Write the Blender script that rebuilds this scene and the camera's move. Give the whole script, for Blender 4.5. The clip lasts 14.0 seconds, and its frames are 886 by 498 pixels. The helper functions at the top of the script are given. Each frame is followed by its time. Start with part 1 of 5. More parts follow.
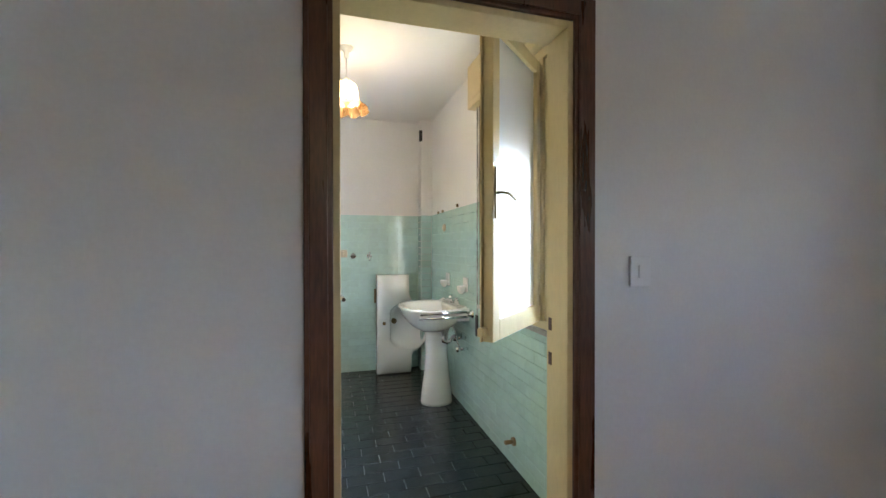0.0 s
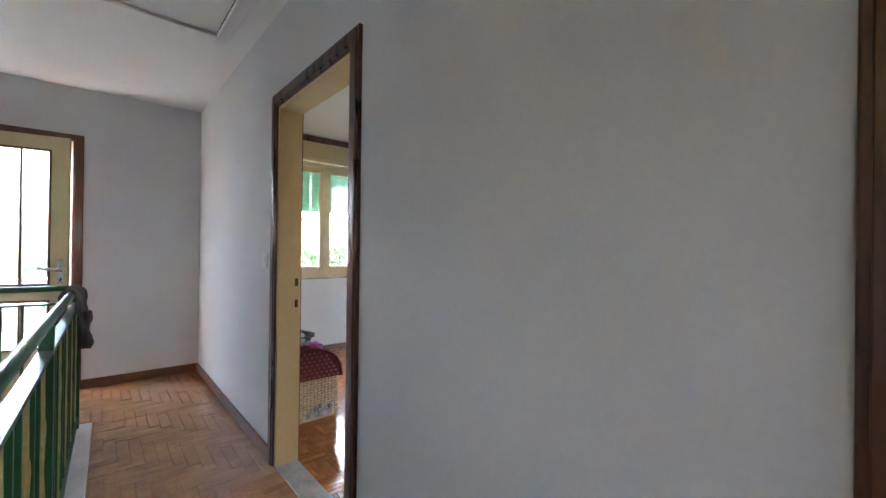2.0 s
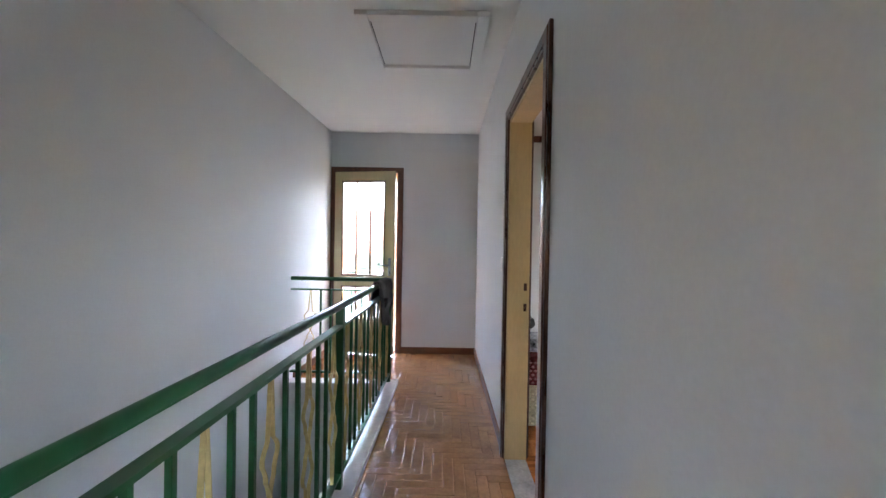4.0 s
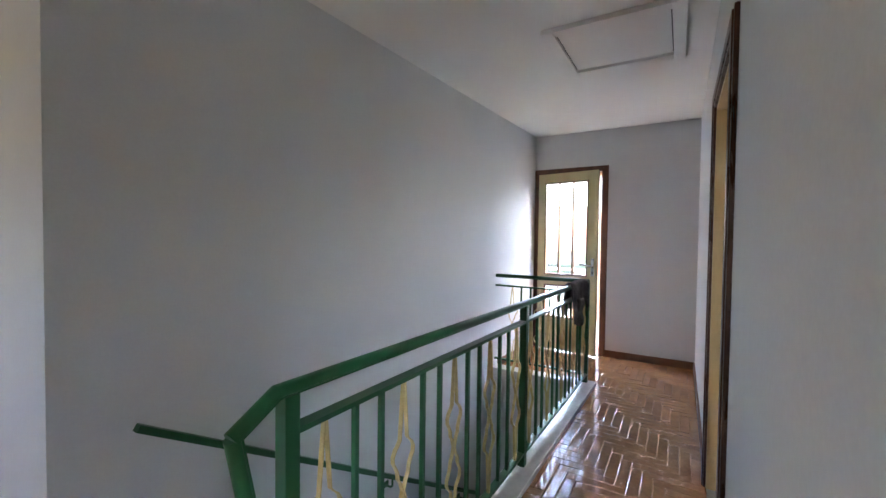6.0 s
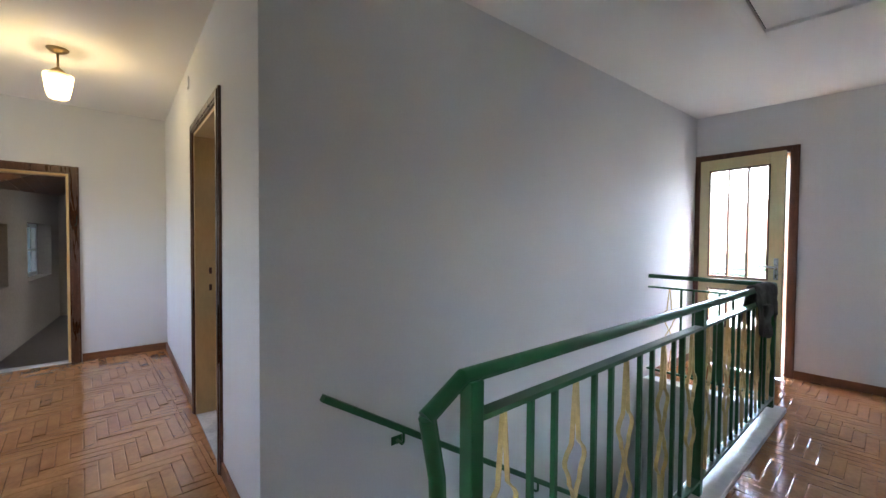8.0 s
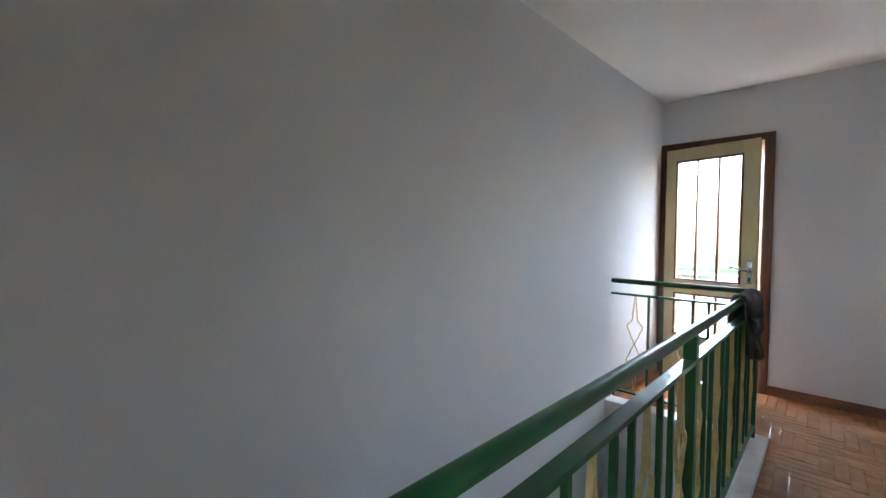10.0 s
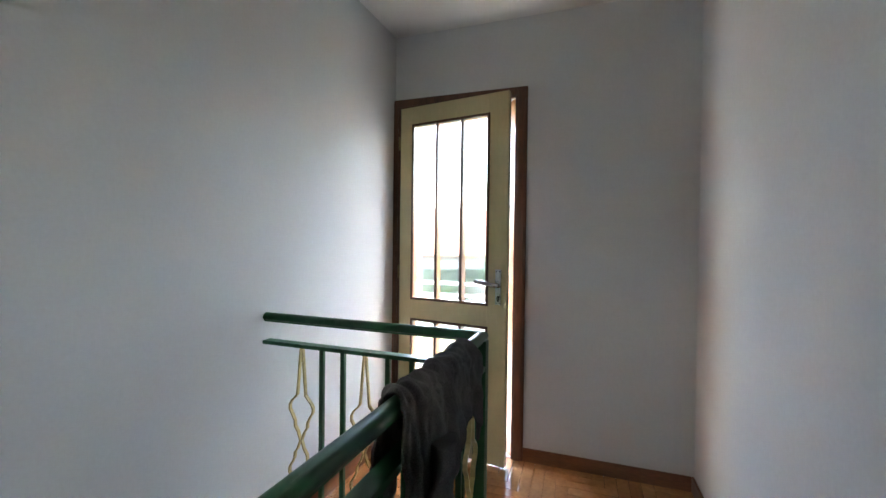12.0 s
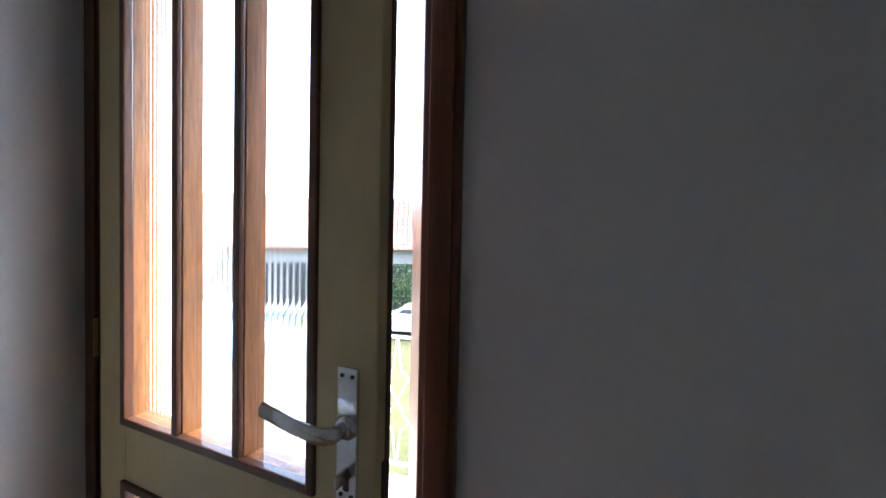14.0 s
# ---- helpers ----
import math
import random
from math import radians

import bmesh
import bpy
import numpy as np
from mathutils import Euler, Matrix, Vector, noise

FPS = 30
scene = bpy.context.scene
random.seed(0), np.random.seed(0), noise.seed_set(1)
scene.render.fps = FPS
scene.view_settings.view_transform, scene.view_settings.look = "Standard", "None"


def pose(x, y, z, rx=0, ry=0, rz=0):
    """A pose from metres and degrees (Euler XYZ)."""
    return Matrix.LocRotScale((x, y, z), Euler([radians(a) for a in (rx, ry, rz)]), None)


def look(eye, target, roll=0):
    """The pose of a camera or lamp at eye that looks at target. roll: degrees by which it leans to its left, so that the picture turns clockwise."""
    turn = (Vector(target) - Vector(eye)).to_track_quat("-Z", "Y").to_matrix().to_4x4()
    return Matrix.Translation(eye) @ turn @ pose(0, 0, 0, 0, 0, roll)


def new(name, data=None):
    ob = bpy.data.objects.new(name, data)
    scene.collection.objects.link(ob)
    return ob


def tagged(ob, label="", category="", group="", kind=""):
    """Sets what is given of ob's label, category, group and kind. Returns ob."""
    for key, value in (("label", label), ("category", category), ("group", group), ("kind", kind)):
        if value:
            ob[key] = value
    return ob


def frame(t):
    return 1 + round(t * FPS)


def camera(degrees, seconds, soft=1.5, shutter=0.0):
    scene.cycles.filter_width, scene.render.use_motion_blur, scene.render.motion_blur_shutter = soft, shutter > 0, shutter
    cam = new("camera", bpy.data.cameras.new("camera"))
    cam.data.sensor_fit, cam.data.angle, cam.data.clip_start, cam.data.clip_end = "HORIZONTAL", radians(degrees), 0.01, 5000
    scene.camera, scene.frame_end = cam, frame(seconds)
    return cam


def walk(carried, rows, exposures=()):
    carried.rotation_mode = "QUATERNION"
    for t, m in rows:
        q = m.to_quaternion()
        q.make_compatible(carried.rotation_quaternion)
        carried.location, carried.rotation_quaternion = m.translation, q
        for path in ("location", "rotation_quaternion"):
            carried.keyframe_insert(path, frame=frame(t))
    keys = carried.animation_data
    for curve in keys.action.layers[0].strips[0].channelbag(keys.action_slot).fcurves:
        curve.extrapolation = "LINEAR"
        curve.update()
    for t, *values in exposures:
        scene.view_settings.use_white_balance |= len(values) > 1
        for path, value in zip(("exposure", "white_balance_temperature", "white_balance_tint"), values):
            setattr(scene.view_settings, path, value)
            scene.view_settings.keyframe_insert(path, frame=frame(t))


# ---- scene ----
cam = camera(95.4, 14.0)
PATH = [
    (0, (0.456, 0.356, 1.273), (1.005, 2.279, 1.257), -0.05),
    (0.5, (0.404, 0.517, 1.258), (0.445, 2.516, 1.244), 0.14),
    (1, (0.378, 0.598, 1.240), (-0.199, 2.513, 1.232), 0.67),
    (1.5, (0.453, 0.670, 1.227), (-0.638, 2.346, 1.234), 0.75),
    (2, (0.442, 0.744, 1.213), (-1.077, 2.045, 1.219), 0.73),
    (2.5, (0.409, 0.835, 1.196), (-1.384, 1.721, 1.205), 0.80),
    (5, (0.611, 1.269, 1.294), (-1.330, 0.787, 1.254), 0.95),
    (5.5, (0.639, 1.319, 1.296), (-1.210, 0.558, 1.251), 0.93),
    (6, (0.669, 1.361, 1.305), (-1.052, 0.343, 1.252), 0.70),
    (6.5, (0.694, 1.345, 1.298), (-0.909, 0.149, 1.245), 0.60),
    (7, (0.715, 1.328, 1.284), (-0.744, -0.038, 1.232), 0.46),
    (7.5, (0.727, 1.293, 1.269), (-0.608, -0.195, 1.216), 0.43),
    (10, (0.069, 0.918, 1.254), (-1.395, -0.443, 1.196), 0.69),
    (10.5, (-0.355, 0.920, 1.238), (-1.955, -0.279, 1.186), 0.82),
    (11, (-0.835, 0.939, 1.225), (-2.567, -0.061, 1.181), 0.93),
    (11.5, (-1.315, 0.949, 1.225), (-3.141, 0.133, 1.195), 0.93),
    (12, (-1.806, 0.946, 1.237), (-3.698, 0.298, 1.213), 0.72),
    (12.5, (-2.261, 0.979, 1.255), (-4.175, 0.402, 1.227), 0.61),
    (13, (-2.712, 0.949, 1.276), (-4.636, 0.404, 1.248), 0.54),
    (13.5, (-3.123, 0.880, 1.288), (-5.053, 0.356, 1.236), 1.0),
    (14, (-3.482, 0.796, 1.290), (-5.410, 0.267, 1.233), 1.2),
]
walk(cam, [(t, look(eye, target, roll)) for t, eye, target, roll in PATH],
     [(0, 4.85, 6350, 11), (1, 4.75, 6350, 13), (2, 4.92, 6550, 11), (5, 4.87, 6550, 13), (7.5, 4.9, 6450, 13), (11.0, 4.5, 6700, 7), (12.0, 4.25, 6850, 6), (13.0, 3.6, 6850, 9), (14, 2.9, 6300, 9)])

# ---- world, sun and daylight ----
world = bpy.data.worlds.new("sky")
scene.world = world
world.use_nodes = True
wn = world.node_tree.nodes
sky = wn.new("ShaderNodeTexSky")
sky.sky_type = "NISHITA"
sky.sun_disc = False
sky.sun_elevation = radians(60)
sky.sun_rotation = radians(345)
sky.dust_density = 4.0
world.node_tree.links.new(sky.outputs[0], wn["Background"].inputs[0])
wn["Background"].inputs[1].default_value = 0.40

sun = new("sun", bpy.data.lights.new("sun", "SUN"))
sun.data.energy = 0.12
sun.data.angle = radians(12)
sun.data.color = (1.0, 0.96, 0.9)
sun.matrix_world = look((0, 0, 20), (3, -11.1, 0))


def daylight(name, place, toward, width, height, watts, colour=(0.93, 0.97, 1.0)):
    """Sky light entering through an opening."""
    lamp = new(name, bpy.data.lights.new(name, "AREA"))
    lamp.data.shape = "RECTANGLE"
    lamp.data.size, lamp.data.size_y = width, height
    lamp.data.energy = watts
    lamp.data.color = colour
    lamp.matrix_world = look(place, toward)
    return lamp


# ---- plan, in metres ----
YW, YN = 1.505, 1.625          # wall with the bathroom and bedroom doors: corridor face, far face
XE, XO = -4.14, -4.44        # outer wall: inner face, outer face
YS = -0.41                   # stair wall face at its hall end
XC = 0.207                   # end of the stair wall and face of the hall wall
YH = -4.2                    # far wall of the hall
XH = 2.9                     # closing wall of the hall
CEIL = 2.54
XB = 1.49                    # bathroom window wall
YB = 4.52                    # bathroom back wall
RAIL_Y, RAIL_X = 0.645, -3.08
LEAN = pose(RAIL_X, RAIL_Y, 0, 0, 0, -1.1) @ pose(-RAIL_X, -RAIL_Y, 0)
SKEW = pose(XC, YS, 0, 0, 0, -3.0) @ pose(-XC, -YS, 0)   # stair wall and hall wall stand a little askew


def stair_y(x):
    """Face of the stair wall at x."""
    return YS + (XC - x) * math.tan(radians(3.0))


daylight("daylight_bathroom_window", (XB + 0.55, 2.3, 1.6), (0, 2.5, 0.9), 1.1, 1.3, 0.26)
# added fill lamps behind unseen openings, to brighten the hall and landing
daylight("daylight_hall_window", (XH + 0.2, -3.0, 1.55), (0.2, -3.4, 1.1), 0.5, 0.6, 0.26)
daylight("daylight_landing_window", (XH + 0.2, 0.35, 1.55), (1.6, 1.3, 1.3), 0.3, 0.4, 0.06)

# ---- materials ----


def material(name, colour, rough=0.5, metal=0.0, vary=0.12, scale=3.0, fine=60.0, bump=0.1, dist=0.002, coat=0.0,
             pieces=0.0, stretch=(1, 1, 1), space="Object", dark=None, spec=0.5, grime=0.0):
    """Procedural surface: colour varied at a large and a fine scale, fine relief and uneven gloss."""
    m = bpy.data.materials.new(name)
    m.use_nodes = True
    t = m.node_tree
    n, l = t.nodes, t.links
    b = n["Principled BSDF"]
    b.inputs["Metallic"].default_value = metal
    b.inputs["Coat Weight"].default_value = coat
    b.inputs["Coat Roughness"].default_value = 0.12
    b.inputs["Specular IOR Level"].default_value = spec
    co = n.new("ShaderNodeTexCoord")
    mp = n.new("ShaderNodeMapping")
    mp.inputs["Scale"].default_value = stretch
    l.new(co.outputs["Object" if space == "Object" else "Generated"], mp.inputs[0])
    if pieces:
        oi, ge = n.new("ShaderNodeObjectInfo"), n.new("ShaderNodeNewGeometry")
        ad = n.new("ShaderNodeMath")
        l.new(oi.outputs["Random"], ad.inputs[0])
        l.new(ge.outputs["Random Per Island"], ad.inputs[1])
        fr = n.new("ShaderNodeMath")
        fr.operation = "FRACT"
        l.new(ad.outputs[0], fr.inputs[0])
        sh = n.new("ShaderNodeVectorMath")
        sh.operation = "MULTIPLY_ADD"
        sh.inputs[1].default_value = (1, 1, 1)
        l.new(mp.outputs[0], sh.inputs[0])
        cb = n.new("ShaderNodeCombineXYZ")
        m10 = n.new("ShaderNodeMath")
        m10.operation = "MULTIPLY"
        m10.inputs[1].default_value = 17.0
        l.new(fr.outputs[0], m10.inputs[0])
        l.new(m10.outputs[0], cb.inputs[2])
        l.new(cb.outputs[0], sh.inputs[2])
        vec = sh.outputs[0]
    else:
        vec = mp.outputs[0]
    big, small = n.new("ShaderNodeTexNoise"), n.new("ShaderNodeTexNoise")
    for tex, s, d in ((big, scale, 4), (small, fine, 6)):
        tex.inputs["Scale"].default_value = s
        tex.inputs["Detail"].default_value = d
        l.new(vec, tex.inputs["Vector"])
    mix1 = n.new("ShaderNodeMix")
    mix1.data_type = "RGBA"
    c = Vector(colour)
    lo = Vector(dark) if dark else c * (1 - 2.2 * vary)
    mix1.inputs["A"].default_value = (*lo, 1)
    mix1.inputs["B"].default_value = (*[min(1, q) for q in (c * (1 + vary))], 1)
    mean = n.new("ShaderNodeMath")
    mean.operation = "MULTIPLY_ADD"
    mean.inputs[1].default_value = 0.45
    l.new(small.outputs[0], mean.inputs[0])
    half = n.new("ShaderNodeMath")
    half.operation = "MULTIPLY"
    half.inputs[1].default_value = 0.75
    l.new(big.outputs[0], half.inputs[0])
    l.new(half.outputs[0], mean.inputs[2])
    rmp = n.new("ShaderNodeMapRange")
    rmp.inputs["From Min"].default_value, rmp.inputs["From Max"].default_value = 0.38, 0.78
    l.new(mean.outputs[0], rmp.inputs[0])
    l.new(rmp.outputs[0], mix1.inputs["Factor"])
    out = mix1.outputs["Result"]
    if pieces:
        hv = n.new("ShaderNodeHueSaturation")
        mr = n.new("ShaderNodeMapRange")
        mr.inputs["To Min"].default_value, mr.inputs["To Max"].default_value = 1 - pieces, 1 + pieces
        l.new(fr.outputs[0], mr.inputs[0])
        l.new(mr.outputs[0], hv.inputs["Value"])
        l.new(out, hv.inputs["Color"])
        out = hv.outputs[0]
    l.new(out, b.inputs["Base Color"])
    rr = n.new("ShaderNodeMapRange")
    rr.inputs["To Min"].default_value, rr.inputs["To Max"].default_value = max(0.02, rough * 0.8), min(1, rough * 1.25)
    l.new(big.outputs[0], rr.inputs[0])
    l.new(rr.outputs[0], b.inputs["Roughness"])
    if bump:
        bp = n.new("ShaderNodeBump")
        bp.inputs["Strength"].default_value = bump
        bp.inputs["Distance"].default_value = dist
        l.new(small.outputs[0], bp.inputs["Height"])
        l.new(bp.outputs[0], b.inputs["Normal"])
    return m


def lit_glass(name, colour, strength, tint, clear, shade=0.8):
    """Glass of a lit lamp: glows, and lets part of the bulb's light through."""
    m = bpy.data.materials.new(name)
    m.use_nodes = True
    n, l = m.node_tree.nodes, m.node_tree.links
    b = n["Principled BSDF"]
    b.inputs["Base Color"].default_value = (*[shade * q for q in tint], 1)
    b.inputs["Roughness"].default_value = 0.25
    b.inputs["Emission Color"].default_value = (*colour, 1)
    b.inputs["Emission Strength"].default_value = strength
    t, mx = n.new("ShaderNodeBsdfTransparent"), n.new("ShaderNodeMixShader")
    t.inputs[0].default_value = (*tint, 1)
    mx.inputs[0].default_value = clear
    l.new(b.outputs[0], mx.inputs[1])
    l.new(t.outputs[0], mx.inputs[2])
    l.new(mx.outputs[0], n["Material Output"].inputs[0])
    return m


def glass(name, colour=(1, 1, 1), rough=0.0, bump=0.0, scale=200.0):
    m = bpy.data.materials.new(name)
    m.use_nodes = True
    n, l = m.node_tree.nodes, m.node_tree.links
    b = n["Principled BSDF"]
    b.inputs["Base Color"].default_value = (*colour, 1)
    b.inputs["Transmission Weight"].default_value = 1.0
    b.inputs["Roughness"].default_value = rough
    b.inputs["IOR"].default_value = 1.45
    if bump:
        tx, bp = n.new("ShaderNodeTexNoise"), n.new("ShaderNodeBump")
        tx.inputs["Scale"].default_value = scale
        bp.inputs["Strength"].default_value = bump
        bp.inputs["Distance"].default_value = 0.003
        l.new(tx.outputs[0], bp.inputs["Height"])
        l.new(bp.outputs[0], b.inputs["Normal"])
    return m


PAINT = material("wall_paint", (0.67, 0.675, 0.68), 0.85, vary=0.03, scale=0.9, fine=90, bump=0.12, dist=0.0015, spec=0.2)
CEILING = material("ceiling_paint", (0.8, 0.79, 0.77), 0.9, vary=0.015, scale=0.5, fine=80, bump=0.1, spec=0.2)
BATHPAINT = material("bathroom_paint", (0.76, 0.745, 0.72), 0.85, vary=0.03, scale=1.2, fine=70, bump=0.15, spec=0.2)
PARQUET = material("parquet", (0.45, 0.21, 0.085), 0.10, vary=0.16, scale=6, fine=45, bump=0.06, dist=0.0008, coat=0.5,
                   pieces=0.09, stretch=(1, 1, 1))
MOSAIC = material("mosaic_parquet", (0.46, 0.165, 0.045), 0.2, vary=0.2, scale=6, fine=50, bump=0.06, dist=0.0008, coat=0.5, pieces=0.2)
JOINT = material("joint_filler", (0.30, 0.145, 0.062), 0.7, vary=0.2)
DARKWOOD = material("dark_brown_varnish", (0.085, 0.030, 0.015), 0.28, vary=0.3, scale=5, fine=40, bump=0.08, stretch=(4, 4, 0.5), coat=0.3)
REDWOOD = material("red_brown_varnish", (0.115, 0.042, 0.019), 0.32, vary=0.25, scale=5, fine=40, bump=0.08, stretch=(4, 4, 0.5), coat=0.3)
BROWNWOOD = material("brown_skirting", (0.21, 0.085, 0.035), 0.4, vary=0.25, scale=4, fine=40, bump=0.1, stretch=(0.6, 0.6, 4))
ORANGEWOOD = material("orange_varnished_wood", (0.42, 0.175, 0.058), 0.35, vary=0.25, scale=4, fine=35, bump=0.08, stretch=(5, 5, 0.5), coat=0.3)
CREAM = material("cream_gloss_paint", (0.61, 0.50, 0.275), 0.38, vary=0.05, scale=2.5, fine=35, bump=0.08, stretch=(2, 2, 0.6))
# the same cream paint, with the doorways' low light put into its colour
LINING = material("shaded_cream_gloss_paint", (0.60, 0.42, 0.195), 0.38, vary=0.06, scale=2.5, fine=35, bump=0.08, stretch=(2, 2, 0.6))
GREEN = material("green_gloss_paint", (0.010, 0.088, 0.029), 0.36, vary=0.05, scale=5, fine=40, bump=0.03, coat=0.08)
GOLD = material("ochre_gold_paint", (0.62, 0.48, 0.20), 0.4, vary=0.15, scale=8, fine=60, bump=0.1)
MARBLE = material("white_marble", (0.72, 0.71, 0.68), 0.3, vary=0.1, scale=5, fine=25, bump=0.05)
GREYMARBLE = material("grey_marble", (0.42, 0.40, 0.37), 0.35, vary=0.2, scale=7, fine=60, bump=0.06)
AQUA = material("aqua_glazed_tile", (0.50, 0.69, 0.645), 0.12, vary=0.05, scale=4, fine=30, bump=0.05, pieces=0.015, coat=0.4)
GROUT = material("pale_grout", (0.50, 0.69, 0.645), 0.8, vary=0.1)
SLATE = material("dark_floor_tile", (0.018, 0.024, 0.024), 0.22, vary=0.35, scale=9, fine=50, bump=0.08, pieces=0.25)
DARKGROUT = material("grey_floor_grout", (0.26, 0.29, 0.28), 0.8, vary=0.2)
PORCELAIN = material("white_porcelain", (0.82, 0.82, 0.80), 0.1, vary=0.015, bump=0.0, coat=0.5)
CHROME = material("chrome", (0.75, 0.76, 0.78), 0.12, metal=1.0, vary=0.05, bump=0.02)
SATIN = material("satin_aluminium", (0.74, 0.74, 0.74), 0.24, metal=1.0, vary=0.08, fine=120, bump=0.04)
BRASS = material("dull_brass", (0.28, 0.20, 0.10), 0.35, metal=1.0, vary=0.2)
# black plastic and cloth, also the painted shade of gaps and building openings
BLACK = material("black_plastic_and_shade", (0.015, 0.014, 0.014), 0.45, vary=0.2)
WHITEPLASTIC = material("white_plastic", (0.75, 0.74, 0.70), 0.35, vary=0.03, bump=0.02)
BEIGEPLASTIC = material("beige_plastic", (0.58, 0.50, 0.36), 0.4, vary=0.06, bump=0.02)
CLOTH = material("dark_grey_cotton", (0.135, 0.132, 0.128), 0.95, vary=0.35, scale=7, fine=400, bump=0.5, dist=0.001, spec=0.15)
WICKER = material("cream_wicker", (0.62, 0.50, 0.30), 0.6, vary=0.2, scale=10, fine=90, bump=0.3, pieces=0.15)
MAROON = material("maroon_quilt", (0.13, 0.022, 0.022), 0.85, vary=0.3, scale=25, fine=200, bump=0.4, spec=0.2)
GREENSHUTTER = material("green_shutter", (0.12, 0.40, 0.30), 0.5, vary=0.08, bump=0.05)
BROWNSHUTTER = material("brown_shutter", (0.20, 0.13, 0.09), 0.5, vary=0.15, bump=0.05)
ROOFTILE = material("terracotta_roof", (0.23, 0.115, 0.085), 0.85, vary=0.3, scale=2, fine=15, bump=0.3, pieces=0.2)
RENDERWALL = material("grey_render", (0.26, 0.25, 0.24), 0.9, vary=0.1, scale=0.6, fine=12, bump=0.3)
GRASS = material("dry_grass", (0.07, 0.066, 0.036), 0.95, vary=0.25, scale=0.4, fine=9, bump=0.6, dist=0.03, dark=(0.04, 0.048, 0.018), spec=0.1)
LEAF = material("leaves", (0.10, 0.15, 0.065), 0.6, vary=0.3, scale=2, fine=9, bump=0.0, pieces=0.45, spec=0.3)
BARK = material("bark", (0.12, 0.09, 0.06), 0.9, vary=0.3, scale=3, fine=18, bump=0.6, stretch=(1, 1, 0.3))
WHITEMETAL = material("white_painted_iron", (0.6, 0.6, 0.58), 0.35, vary=0.04, bump=0.04)
CARPAINT = material("silver_car_paint", (0.60, 0.62, 0.64), 0.25, metal=0.4, vary=0.03, bump=0.0, coat=0.8)
TYRE = material("tyre_rubber", (0.02, 0.02, 0.02), 0.8, vary=0.2)
CARGLASS = material("dark_car_glass", (0.03, 0.04, 0.045), 0.05, vary=0.1, bump=0.0)
CONCRETE = material("balcony_tile", (0.46, 0.42, 0.37), 0.7, vary=0.15, scale=2, fine=30, bump=0.2)
BOARDS = material("brown_board_ceiling", (0.13, 0.06, 0.035), 0.5, vary=0.3, scale=3, fine=30, bump=0.1, pieces=0.2)
PINK = material("pink_fabric", (0.55, 0.12, 0.38), 0.8, vary=0.2, bump=0.2)
GREYFABRIC = material("grey_striped_fabric", (0.36, 0.36, 0.37), 0.9, vary=0.5, scale=14, fine=60, bump=0.3)
REEDED = glass("reeded_glass", (0.97, 0.99, 0.98), 0.06)
FROST = glass("frosted_glass", (0.66, 0.71, 0.75), 0.34, 0.35, 130)
CLEAR = glass("clear_glass", (0.98, 1.0, 0.99), 0.0)
BATHSHADE = lit_glass("lit_ruffled_glass", (1.0, 0.42, 0.10), 0.010, (1.0, 0.62, 0.30), 0.3, 0.18)
# bulb's white-hot glow put into the upper shade as paler, stronger emission
BATHGLOW = lit_glass("lit_bulb_glow_glass", (1.0, 0.86, 0.62), 0.06, (1.0, 0.9, 0.75), 0.55)
HALLSHADE = lit_glass("lit_opal_glass", (1.0, 0.84, 0.45), 0.035, (1.0, 0.9, 0.7), 0.55)


# ---- mesh helpers ----


def box(bm, x0, y0, z0, x1, y1, z1, bevel=0.0, m=None):
    tmp = bmesh.new()
    bmesh.ops.create_cube(tmp, size=1.0)
    for v in tmp.verts:
        v.co = Vector(((x0 + x1) / 2 + v.co.x * (x1 - x0), (y0 + y1) / 2 + v.co.y * (y1 - y0), (z0 + z1) / 2 + v.co.z * (z1 - z0)))
    if bevel:
        bmesh.ops.bevel(tmp, geom=tmp.edges[:], offset=bevel, segments=2, affect="EDGES", profile=0.6)
    merge(bm, tmp, m)
    return bm


def merge(bm, tmp, m=None):
    if m is not None:
        bmesh.ops.transform(tmp, matrix=m, verts=tmp.verts[:])
    vs = [bm.verts.new(v.co) for v in tmp.verts]
    tmp.verts.index_update()
    for f in tmp.faces:
        nf = bm.faces.new([vs[v.index] for v in f.verts])
        nf.smooth = f.smooth
    tmp.free()


def cyl(bm, a, b, r, r2=None, seg=16, cap=True, smooth=True):
    """A cylinder or cone from a to b."""
    a, b = Vector(a), Vector(b)
    q = (b - a).to_track_quat("Z", "Y").to_matrix()
    r2 = r if r2 is None else r2
    rings = []
    for p, rad in ((a, r), (b, r2)):
        rings.append([bm.verts.new(p + q @ Vector((rad * math.cos(k * math.tau / seg), rad * math.sin(k * math.tau / seg), 0))) for k in range(seg)])
    for k in range(seg):
        f = bm.faces.new((rings[0][k], rings[0][(k + 1) % seg], rings[1][(k + 1) % seg], rings[1][k]))
        f.smooth = smooth
    if cap:
        bm.faces.new(rings[0][::-1])
        bm.faces.new(rings[1])
    return bm


